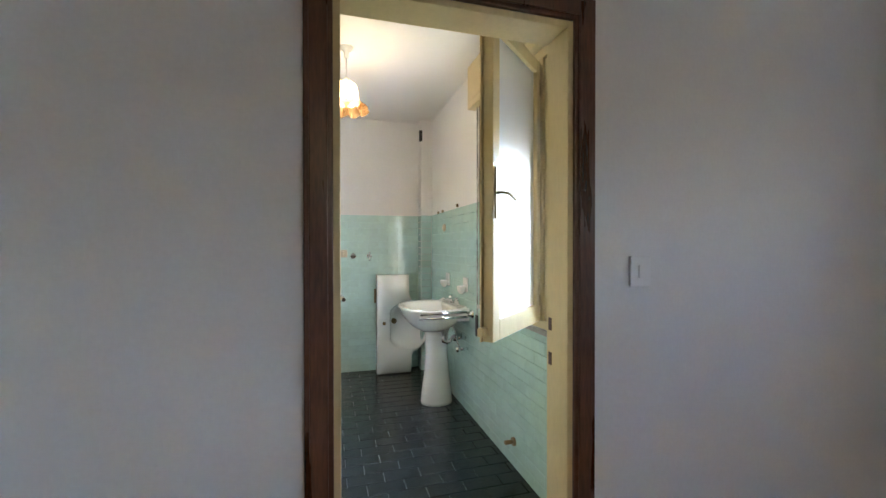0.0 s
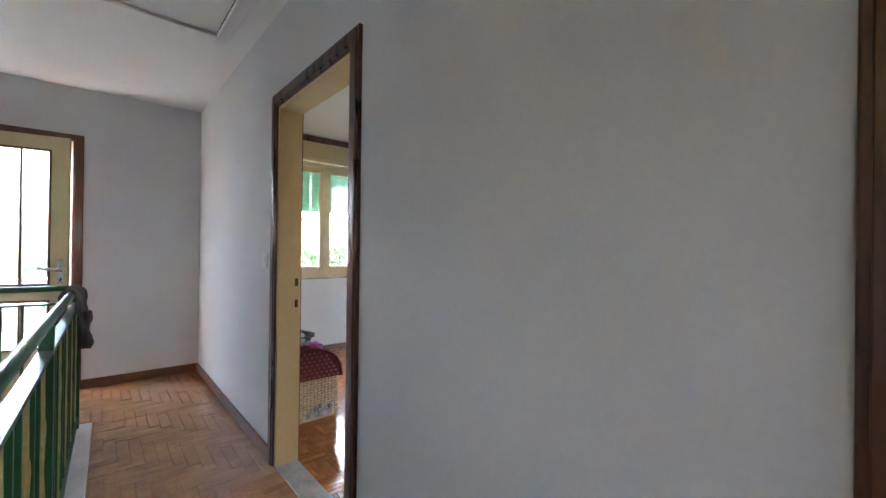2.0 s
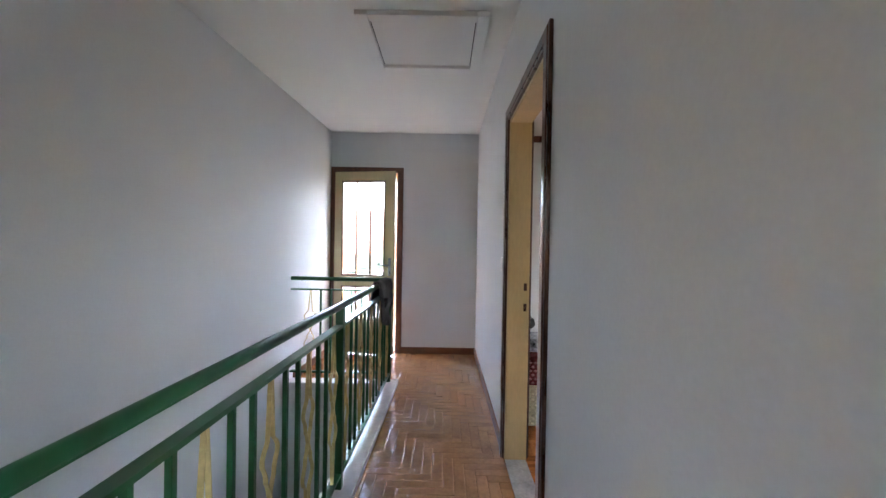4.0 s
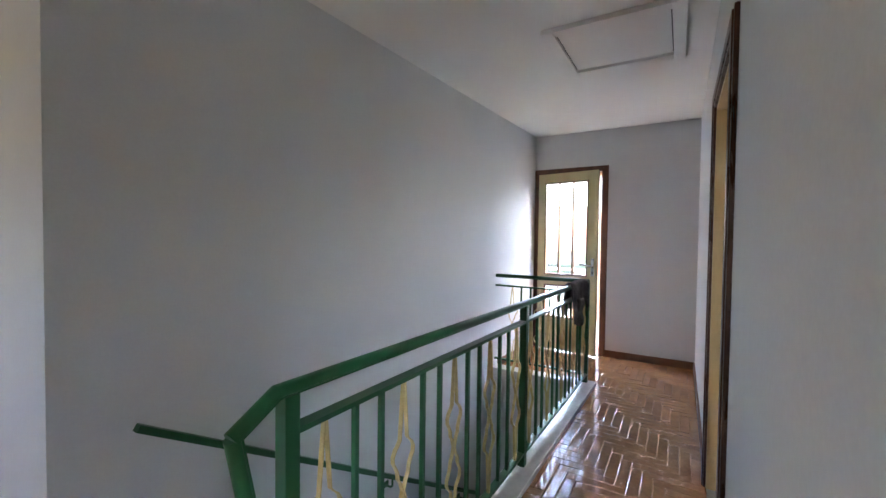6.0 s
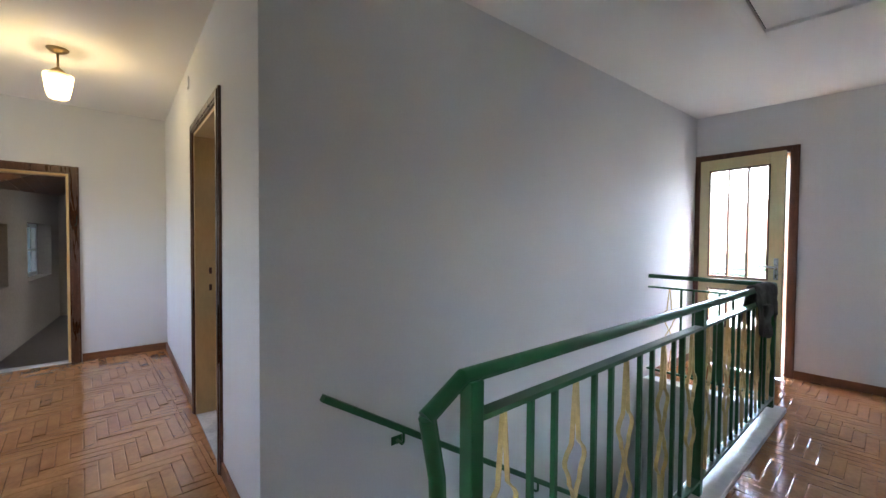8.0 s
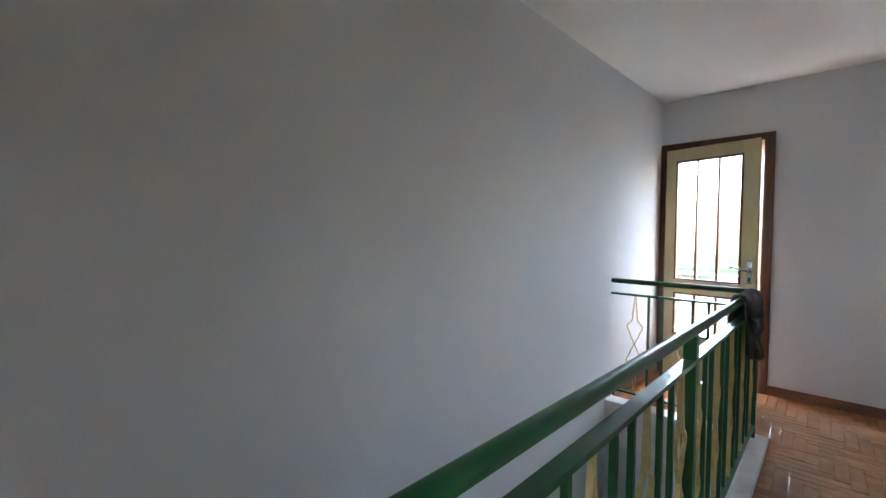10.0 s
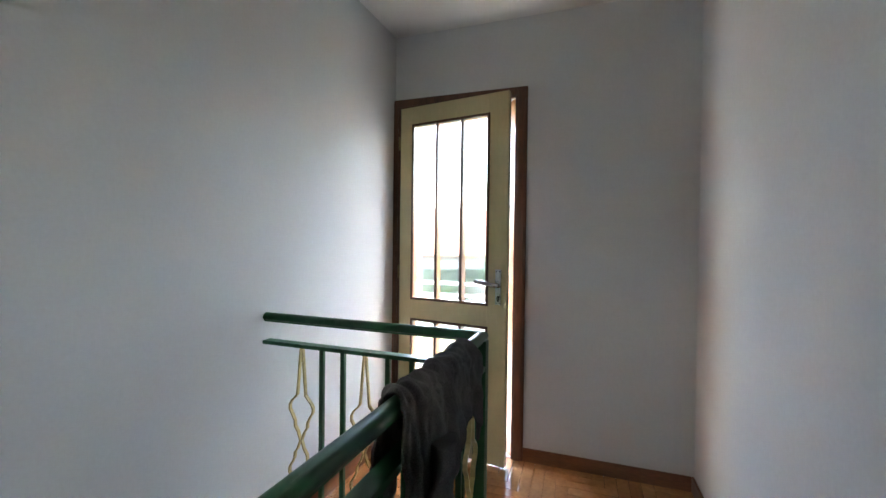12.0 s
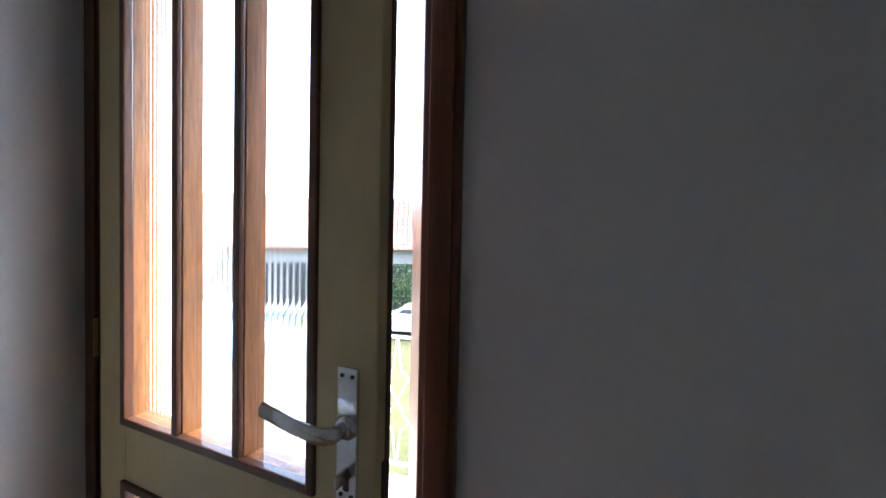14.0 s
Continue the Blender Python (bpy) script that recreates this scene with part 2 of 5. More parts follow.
def lathe(bm, profile, centre=(0, 0, 0), seg=32, squash=(1, 1), wave=None, smooth=True):
    """Turns a profile of (radius, height) round z. wave(angle, k) may shift the radius of ring k."""
    rings = []
    for k, (r, z) in enumerate(profile):
        ring = []
        for s in range(seg):
            a = s * math.tau / seg
            rr, zz = (r, z) if wave is None else wave(a, k, r, z)
            ring.append(bm.verts.new((centre[0] + rr * squash[0] * math.cos(a), centre[1] + rr * squash[1] * math.sin(a), centre[2] + zz)))
        rings.append(ring)
    for i in range(len(rings) - 1):
        for s in range(seg):
            f = bm.faces.new((rings[i][s], rings[i][(s + 1) % seg], rings[i + 1][(s + 1) % seg], rings[i + 1][s]))
            f.smooth = smooth
    return bm


def sweep(bm, pts, section, up=(0, 0, 1), smooth=False, closed=False):
    """Sweeps a closed section of (side, up) offsets along points, with mitred corners."""
    pts = [Vector(p) for p in pts]
    up = Vector(up)
    rings = []
    n = len(pts)
    for i, p in enumerate(pts):
        d0 = (p - pts[i - 1]).normalized() if i or closed else (pts[1] - p).normalized()
        d1 = (pts[(i + 1) % n] - p).normalized() if i < n - 1 or closed else d0
        d = (d0 + d1).normalized()
        side = d.cross(up).normalized()
        tilt = side.cross(d).normalized()
        k = 1 / max(0.35, d.dot(d0))
        base_side = d0.cross(up)
        vertical = abs(base_side.normalized().dot(side)) > 0.999 if base_side.length > 1e-6 else True
        rings.append([bm.verts.new(p + side * (s if vertical else s * k) + tilt * (u * k if vertical else u)) for s, u in section])
    m = len(section)
    for i in range(n if closed else n - 1):
        for j in range(m):
            f = bm.faces.new((rings[i][j], rings[i][(j + 1) % m], rings[(i + 1) % n][(j + 1) % m], rings[(i + 1) % n][j]))
            f.smooth = smooth
    if not closed:
        bm.faces.new(rings[0][::-1])
        bm.faces.new(rings[-1])
    return bm


def circle(r, n=12):
    return [(r * math.cos(k * math.tau / n), r * math.sin(k * math.tau / n)) for k in range(n)]


def finish(bm, name):
    bmesh.ops.recalc_face_normals(bm, faces=bm.faces[:])
    me = bpy.data.meshes.new(name)
    bm.to_mesh(me)
    bm.free()
    return me


def part(name, bm, mat, parent=None, label="", at=None):
    me = finish(bm, name)
    me.materials.append(mat)
    ob = new(name, me)
    if parent is not None:
        ob.parent = parent
    if at is not None:
        ob.matrix_basis = at
    if label:
        ob["label"] = label
    return ob


def thing(name, label, category, m=None, group=""):
    ob = new(name)
    if m is not None:
        ob.matrix_basis = m
    return tagged(ob, label, category, group)


def structure(name, bm, mat, label, category="wall"):
    return tagged(part(name, bm, mat), label, category, kind="structure")


def pieces(name, rects, height, bevel, mat, parent, label="", ease=0.0, drop=0.0):
    """Many bevelled rectangular pieces in one mesh. Each is (origin, u, v, w): two edge vectors and the way out."""
    verts, faces = [], []
    for o, u, v, w in rects:
        k = len(verts)
        eu, ev = u.normalized() * bevel, v.normalized() * bevel
        for p in (o, o + u, o + u + v, o + v):
            verts.append(p)
        h = w * height
        for p in (o + eu + ev, o + u - eu + ev, o + u + v - eu - ev, o + v + eu - ev):
            verts.append(p + h)
        if ease:
            e = min(ease, 0.2 * min(u.length, v.length))
            du, dv = u.normalized() * e, v.normalized() * e
            for q, su, sv in ((4, 1, 1), (5, -1, 1), (6, -1, -1), (7, 1, -1)):
                verts.append(verts[k + q] + du * su + dv * sv)
                verts[k + q] = verts[k + q] - w * drop
            faces += [(k + 8, k + 9, k + 10, k + 11)] + [(k + 4 + a, k + 4 + (a + 1) % 4, k + 8 + (a + 1) % 4, k + 8 + a) for a in range(4)]
        else:
            faces.append((k + 4, k + 5, k + 6, k + 7))
        faces += [(k + a, k + (a + 1) % 4, k + 4 + (a + 1) % 4, k + 4 + a) for a in range(4)]
    me = bpy.data.meshes.new(name)
    me.from_pydata([tuple(p) for p in verts], [], faces)
    me.materials.append(mat)
    ob = new(name, me)
    ob.parent = parent
    return tagged(ob, label, kind="stuff")


def piece_mesh(name, lx, ly, height, bevel, mat, ease=0.0, drop=0.0):
    """One bevelled piece, lying in x and y from its centre, its top at z = 0."""
    a, b, c, d = lx / 2, ly / 2, lx / 2 - bevel, ly / 2 - bevel
    z = -bevel - drop
    vs = [(-a, -b, -height), (a, -b, -height), (a, b, -height), (-a, b, -height), (-a, -b, z), (a, -b, z), (a, b, z), (-a, b, z),
          (-c, -d, -drop), (c, -d, -drop), (c, d, -drop), (-c, d, -drop)]
    fs = [(8, 9, 10, 11)]
    if ease:
        c, d = c - ease, d - ease
        vs += [(-c, -d, 0), (c, -d, 0), (c, d, 0), (-c, d, 0)]
        fs = [(12, 13, 14, 15)] + [(8 + k, 8 + (k + 1) % 4, 12 + (k + 1) % 4, 12 + k) for k in range(4)]
    fs += [(k, (k + 1) % 4, 4 + (k + 1) % 4, 4 + k) for k in range(4)] + [(4 + k, 4 + (k + 1) % 4, 8 + (k + 1) % 4, 8 + k) for k in range(4)]
    me = bpy.data.meshes.new(name)
    me.from_pydata(vs, [], fs)
    me.materials.append(mat)
    return me


def wall(name, axis, face, back, a0, a1, z0, z1, mat, label, holes=(), turn=None):
    """A wall between two parallel planes, along a, with openings (a0, a1, z0, z1) cut through it."""
    cuts_a = sorted({a0, a1, *[h[0] for h in holes], *[h[1] for h in holes]})
    cuts_z = sorted({z0, z1, *[h[2] for h in holes], *[h[3] for h in holes]})
    na, nz = len(cuts_a) - 1, len(cuts_z) - 1

    def solid(i, j):
        if not (0 <= i < na and 0 <= j < nz):
            return False
        ca, cz = (cuts_a[i] + cuts_a[i + 1]) / 2, (cuts_z[j] + cuts_z[j + 1]) / 2
        return not any(h[0] < ca < h[1] and h[2] < cz < h[3] for h in holes)

    bm = bmesh.new()
    cache = {}

    def vert(s, i, j):
        if (s, i, j) not in cache:
            p = (face, back)[s]
            cache[(s, i, j)] = bm.verts.new((p, cuts_a[i], cuts_z[j]) if axis == "x" else (cuts_a[i], p, cuts_z[j]))
        return cache[(s, i, j)]

    for i in range(na):
        for j in range(nz):
            if not solid(i, j):
                continue
            for s in (0, 1):
                bm.faces.new((vert(s, i, j), vert(s, i + 1, j), vert(s, i + 1, j + 1), vert(s, i, j + 1)))
            for (di, dj), (p, q) in (((-1, 0), ((0, 0), (0, 1))), ((1, 0), ((1, 0), (1, 1))), ((0, -1), ((0, 0), (1, 0))), ((0, 1), ((0, 1), (1, 1)))):
                if not solid(i + di, j + dj):
                    bm.faces.new((vert(0, i + p[0], j + p[1]), vert(0, i + q[0], j + q[1]), vert(1, i + q[0], j + q[1]), vert(1, i + p[0], j + p[1])))
    ob = structure(name, bm, mat, label)
    if turn is not None:
        ob.matrix_basis = turn
    return ob


# ---- large structure ----
DOOR_TOP = 2.0
BATH = (0.468, 1.224)
BED = (-1.863, -1.008)
D3 = (-2.06, -1.18)
D4 = (0.80, 1.59)
D4_TOP = 1.866
LEAFHOLE = (-0.145, 0.582)

wall_north = wall("wall_north", "y", YW, YN, XE, XH, -0.2, CEIL, PAINT, "white-painted plaster corridor wall with two door openings",
                  [(BED[0], BED[1], -0.2, DOOR_TOP), (BATH[0], BATH[1], -0.2, DOOR_TOP)])
wall_west = wall("wall_west", "x", XE, XO, -0.34, 4.9, -0.3, CEIL + 0.1, PAINT, "white-painted outer wall with balcony door and window",
                 [(LEAFHOLE[0], LEAFHOLE[1], 0.0, 2.08), (2.36, 3.24, 0.88, 2.46)])
wall_stair = wall("wall_stair", "y", YS, YS - 0.12, XE - 0.1, XC, -3.0, CEIL, PAINT, "white-painted wall along the stairwell", turn=SKEW)
wall_hall = wall("wall_hall", "x", XC, XC - 0.12, YH - 0.1, YS - 0.12, -0.2, CEIL, PAINT, "white-painted hall wall with a door opening", [(D3[0], D3[1], -0.2, DOOR_TOP)], SKEW)
wall_hall_end = wall("wall_hall_end", "y", YH, YH - 0.12, XC - 0.4, XH, -0.2, CEIL, PAINT, "white-painted end wall of the hall with a door opening",
                     [(D4[0], D4[1], -0.2, D4_TOP)])
# both openings are added out of view, only to let fill light in
wall_east = wall("wall_east", "x", XH, XH + 0.12, YH - 0.12, YN, -0.2, CEIL, PAINT, "plain white wall closing the hall", [(-3.3, -2.7, 1.2, 1.9), (0.2, 0.5, 1.35, 1.75)])
wall_bath_side = wall("wall_bath_side", "x", -0.35, -0.47, YN, YB, -0.2, CEIL + 0.1, BATHPAINT, "plain bathroom side wall")
wall_bath_window = wall("wall_bath_window", "x", XB, XB + 0.3, YN, YB + 0.12, -0.2, CEIL + 0.1, BATHPAINT,
                        "bathroom window wall, white above aqua tiles", [(1.70, 2.98, 0.86, 2.25)])
wall_bath_back = wall("wall_bath_back", "y", YB, YB + 0.12, -0.47, XB, -0.2, CEIL + 0.1, BATHPAINT, "bathroom back wall, white above aqua tiles")
wall_bed_back = wall("wall_bed_back", "y", 4.9, 5.02, XO, -0.47, -0.2, CEIL + 0.1, PAINT, "plain bedroom wall")

bm = bmesh.new()
box(bm, XE - 0.05, YS - 0.12, CEIL, XH + 0.12, YW + 0.12, CEIL + 0.15)
box(bm, XC - 0.4, YH - 0.12, CEIL, XH + 0.12, YS - 0.12, CEIL + 0.15)
structure("ceiling", bm, CEILING, "white painted corridor and hall ceiling", "ceiling")
bm = bmesh.new()
box(bm, -0.47, YN, CEIL + 0.02, XB + 0.3, YB + 0.12, CEIL + 0.15)
structure("ceiling_bathroom", bm, CEILING, "white painted bathroom ceiling", "ceiling")
bm = bmesh.new()
box(bm, XO, YN, CEIL + 0.01, -0.47, 5.02, CEIL + 0.15)
structure("ceiling_bedroom", bm, CEILING, "white painted bedroom ceiling", "ceiling")

# corridor and hall floor, with the stair opening left free
FLOORS = [(XE, -0.26, -3.03, YW), (-3.03, 0.56, XC, YW), (XC, YH, XH, YW), (0.0, YH, XC, YS - 0.03)]
bm = bmesh.new()
for x0, y0, x1, y1 in FLOORS:
    box(bm, x0, y0, -0.28, x1, y1, -0.012)
floor = structure("floor", bm, JOINT, "glossy orange-brown herringbone parquet floor", "floor")
bm = bmesh.new()
box(bm, XE, YN, -0.28, -0.47, 4.9, -0.012)
floor_bedroom = structure("floor_bedroom", bm, JOINT, "glossy reddish mosaic parquet bedroom floor", "floor")
bm = bmesh.new()
box(bm, -0.35, YN, -0.28, XB, YB, -0.008)
floor_bathroom = structure("floor_bathroom", bm, DARKGROUT, "dark slate-coloured tiled bathroom floor", "floor")
bm = bmesh.new()
for a, b in (BATH, BED):
    box(bm, a, YW - 0.002, -0.28, b, YN + 0.002, 0.004, 0.003)
box(bm, XC - 0.12, D3[0], -0.28, XC + 0.002, D3[1], 0.004, 0.003, SKEW)
box(bm, D4[0], YH - 0.12, -0.28, D4[1], YH + 0.002, 0.004, 0.003)
structure("threshold", bm, GREYMARBLE, "grey marble door thresholds", "threshold")
bm = bmesh.new()
box(bm, XO - 0.05, LEAFHOLE[0], -0.3, XE, LEAFHOLE[1], 0.006, 0.003)
structure("threshold_balcony", bm, MARBLE, "pale marble sill of the balcony door", "threshold")

# kerb round the stair opening
bm = bmesh.new()
box(bm, -3.145, RAIL_Y - 0.075, -0.3, XC, RAIL_Y + 0.085, 0.03, 0.006, LEAN)
box(bm, -3.145, -0.3, -0.3, -3.015, RAIL_Y - 0.06, 0.03, 0.006)
structure("trim_stair_kerb", bm, MARBLE, "white marble kerb round the stair opening", "kerb")

# stairwell below
wall("wall_stairwell_north", "y", 0.56, 0.72, XE, XC + 0.3, -3.0, -0.28, PAINT, "white stairwell wall below the landing")
wall("wall_stairwell_west", "x", -3.03, -3.13, YS, 0.6, -3.0, -0.28, PAINT, "white wall at the foot of the stairs")
wall("wall_stairwell_east", "x", XC, XC + 0.1, YS, 0.6, -3.0, -0.28, PAINT, "white wall below the stair head")
bm = bmesh.new()
box(bm, XE, YS, -2.95, XC, 0.6, -2.72)
structure("floor_lower", bm, GREYMARBLE, "grey stone floor at the foot of the stairs", "floor")

# skirting
bm = bmesh.new()
for x0, x1 in ((XE, BED[0] - 0.08), (BED[1] + 0.08, BATH[0] - 0.08), (BATH[1] + 0.08, XH)):
    box(bm, x0, YW - 0.013, 0, x1, YW, 0.075, 0.003)
box(bm, XE, LEAFHOLE[1] + 0.06, 0, XE + 0.013, YW - 0.013, 0.075, 0.003)
box(bm, XC, D3[1] + 0.07, 0, XC + 0.013, YS, 0.075, 0.003, SKEW)
box(bm, XC, YH, 0, XC + 0.013, D3[0] - 0.07, 0.075, 0.003, SKEW)
box(bm, XC - 0.2, YH, 0, D4[0] - 0.08, YH + 0.013, 0.075, 0.003)
box(bm, D4[1] + 0.08, YH, 0, XH, YH + 0.013, 0.075, 0.003)
box(bm, XE, YS, 0, -3.15, YS + 0.013, 0.075, 0.003, SKEW)
structure("baseboard", bm, BROWNWOOD, "brown wooden skirting boards", "skirting")
bm = bmesh.new()
box(bm, XE, YN, 0, XE + 0.013, 4.9, 0.06, 0.003)
structure("baseboard_bedroom", bm, BROWNWOOD, "low brown bedroom skirting board", "skirting")


def door_set(name, label, axis, face, back, a0, a1, top, sign, wide=0.075, paint=LINING):
    """Cream lining and dark varnished casing of a doorway. sign: the way the casing stands proud of face."""
    frame_ob = tagged(new(name), label, "door frame", kind="structure")

    def put(bm, a, b, p, q, z0, z1, bev):
        p, q = min(p, q), max(p, q)
        if axis == "y":
            box(bm, a, p, z0, b, q, z1, bev)
        else:
            box(bm, p, a, z0, q, b, z1, bev)

    inset = 0.022
    for pn, a, b in (("lining", a0, a0 + inset), ("lining", a1 - inset, a1)):
        bm = bmesh.new()
        put(bm, a, b, face + sign * 0.004, back - sign * 0.004, 0.004, top, 0.003)
        part(pn, bm, paint, frame_ob)
    bm = bmesh.new()
    put(bm, a0 + inset, a1 - inset, face + sign * 0.004, back - sign * 0.004, top - inset, top, 0.003)
    part("head_lining", bm, paint, frame_ob)
    for fc, sg in ((face, sign), (back, -sign)):
        for a, b in ((a0 - wide, a0 + 0.002), (a1 - 0.002, a1 + wide)):
            bm = bmesh.new()
            put(bm, a, b, fc, fc + sg * 0.016, 0.0, top + wide, 0.004)
            put(bm, a + 0.014, b - 0.014, fc + sg * 0.016, fc + sg * 0.022, 0.0, top + wide - 0.014, 0.003)
            part("casing", bm, DARKWOOD, frame_ob, "dark brown varnished casing")
        bm = bmesh.new()
        put(bm, a0 + 0.002, a1 - 0.002, fc, fc + sg * 0.016, top, top + wide, 0.004)
        put(bm, a0 - 0.02, a1 + 0.02, fc + sg * 0.016, fc + sg * 0.022, top + 0.014, top + wide - 0.014, 0.003)
        part("head_casing", bm, DARKWOOD, frame_ob, "dark brown varnished casing")
    return frame_ob


door_1 = door_set("door_1", "bathroom doorway with dark casing and cream lining", "y", YW, YN, BATH[0], BATH[1], DOOR_TOP, -1, paint=CREAM)
door_2 = door_set("door_2", "bedroom doorway with dark casing and cream lining", "y", YW, YN, BED[0], BED[1], DOOR_TOP, -1)
door_3 = door_set("door_3", "hall doorway with dark casing and cream lining", "x", XC, XC - 0.12, D3[0], D3[1], DOOR_TOP - 0.02, 1, 0.065)
door_4 = door_set("door_4", "doorway to a dark unlit room with brown casing", "y", YH, YH - 0.12, D4[0], D4[1], D4_TOP, 1)
door_3.matrix_basis = SKEW
for fr, x, y, zs in ((door_2, BED[0] + 0.0225, YN - 0.02, (1.02, 0.90)), (door_1, BATH[1] - 0.0225, YN - 0.02, (1.0, 0.88))):
    for z in zs:
        bm = bmesh.new()
        box(bm, x - 0.002, y - 0.009, z - 0.022, x + 0.002, y + 0.009, z + 0.022, 0.001)
        part("strike_plate", bm, DARKWOOD, fr, "dark brown strike plate")

for z in (1.02, 0.90):
    bm = bmesh.new()
    box(bm, XC - 0.10, D3[0] + 0.0205, z - 0.022, XC - 0.082, D3[0] + 0.0245, z + 0.022, 0.001)
    part("strike_plate", bm, DARKWOOD, door_3, "dark brown strike plate")

# loft hatch
hatch = thing("loft_hatch", "white painted loft hatch with frame in the ceiling", "hatch")
bm = bmesh.new()
hx0, hx1, hy0, hy1 = -2.43, -1.70, 0.61, 1.36
for a in ((hx0, hy0, hx1, hy0 + 0.07), (hx0, hy1 - 0.07, hx1, hy1), (hx0, hy0 + 0.07, hx0 + 0.07, hy1 - 0.07), (hx1 - 0.07, hy0 + 0.07, hx1, hy1 - 0.07)):
    box(bm, a[0], a[1], CEIL - 0.028, a[2], a[3], CEIL, 0.005)
part("frame", bm, CEILING, hatch)
bm = bmesh.new()
box(bm, hx0 + 0.0765, hy0 + 0.0765, CEIL - 0.012, hx1 - 0.0765, hy1 - 0.0765, CEIL - 0.001, 0.002)
part("panel", bm, CEILING, hatch)
# black backing sheet paints the shade inside the gap round the panel
bm = bmesh.new()
box(bm, hx0 + 0.069, hy0 + 0.069, CEIL - 0.004, hx1 - 0.069, hy1 - 0.069, CEIL)
part("shadow_gap", bm, BLACK, hatch, "black sheet giving the shade in the hatch gap")

# ---- balcony door, ajar ----
frame_b = tagged(new("door_5"), "brown varnished frame of the balcony door", "door frame", kind="structure")
for a, b in ((LEAFHOLE[0] - 0.06, LEAFHOLE[0] + 0.004), (LEAFHOLE[1] - 0.002, LEAFHOLE[1] + 0.066)):
    bm = bmesh.new()
    box(bm, XE, a, 0, XE + 0.016, b, 2.14, 0.004)
    box(bm, XE + 0.016, a + 0.012, 0, XE + 0.022, b - 0.012, 2.128, 0.003)
    part("casing", bm, REDWOOD, frame_b, "dark brown varnished casing")
bm = bmesh.new()
box(bm, XE, LEAFHOLE[0] + 0.004, 2.08, XE + 0.016, LEAFHOLE[1] - 0.002, 2.14, 0.004)
box(bm, XE + 0.016, LEAFHOLE[0] - 0.01, 2.092, XE + 0.022, LEAFHOLE[1] + 0.01, 2.128, 0.003)
part("head_casing", bm, REDWOOD, frame_b)
bm = bmesh.new()
box(bm, XE - 0.09, LEAFHOLE[0], 0.006, XE + 0.003, LEAFHOLE[0] + 0.025, 2.08, 0.003)
part("jamb", bm, ORANGEWOOD, frame_b, "orange varnished wooden jamb")
bm = bmesh.new()
shape = ((XE - 0.09, LEAFHOLE[1] - 0.034), (XE - 0.050, LEAFHOLE[1] - 0.039), (XE - 0.003, LEAFHOLE[1] - 0.006), (XE - 0.002, LEAFHOLE[1] - 0.003), (XE - 0.001, LEAFHOLE[1]), (XE - 0.09, LEAFHOLE[1]))
lo = [bm.verts.new((x, y, 0.006)) for x, y in shape]
hi = [bm.verts.new((x, y, 2.08)) for x, y in shape]
bm.faces.new(lo[::-1])
bm.faces.new(hi)
for k in range(6):
    bm.faces.new((lo[k], lo[(k + 1) % 6], hi[(k + 1) % 6], hi[k]))
part("jamb", bm, ORANGEWOOD, frame_b, "orange splayed wooden jamb")
bm = bmesh.new()
box(bm, XE - 0.09, LEAFHOLE[0] + 0.025, 2.05, XE + 0.003, LEAFHOLE[1] - 0.039, 2.08, 0.003)
part("head_jamb", bm, CREAM, frame_b)

# the leaf: hinge line at its origin, x along its width, y towards the corridor
LW, LH, LT = 0.707, 2.065, 0.038
leaf = thing("balcony_door_leaf", "cream glazed balcony door with reeded panes, standing ajar", "door",
             pose(-4.113, -0.132, 0.012, 0, 0, 80.2))
GX0, GX1 = 0.095, 0.592
UP, LO = (0.891, 1.951), (0.39, 0.759)
T0, T1 = -LT, 0.0


def rail_box(name, x0, x1, z0, z1, mat=CREAM, y0=T0, y1=T1, bev=0.003, parent=None, label=""):
    bm = bmesh.new()
    box(bm, x0, y0, z0, x1, y1, z1, bev)
    return part(name, bm, mat, parent or leaf, label)


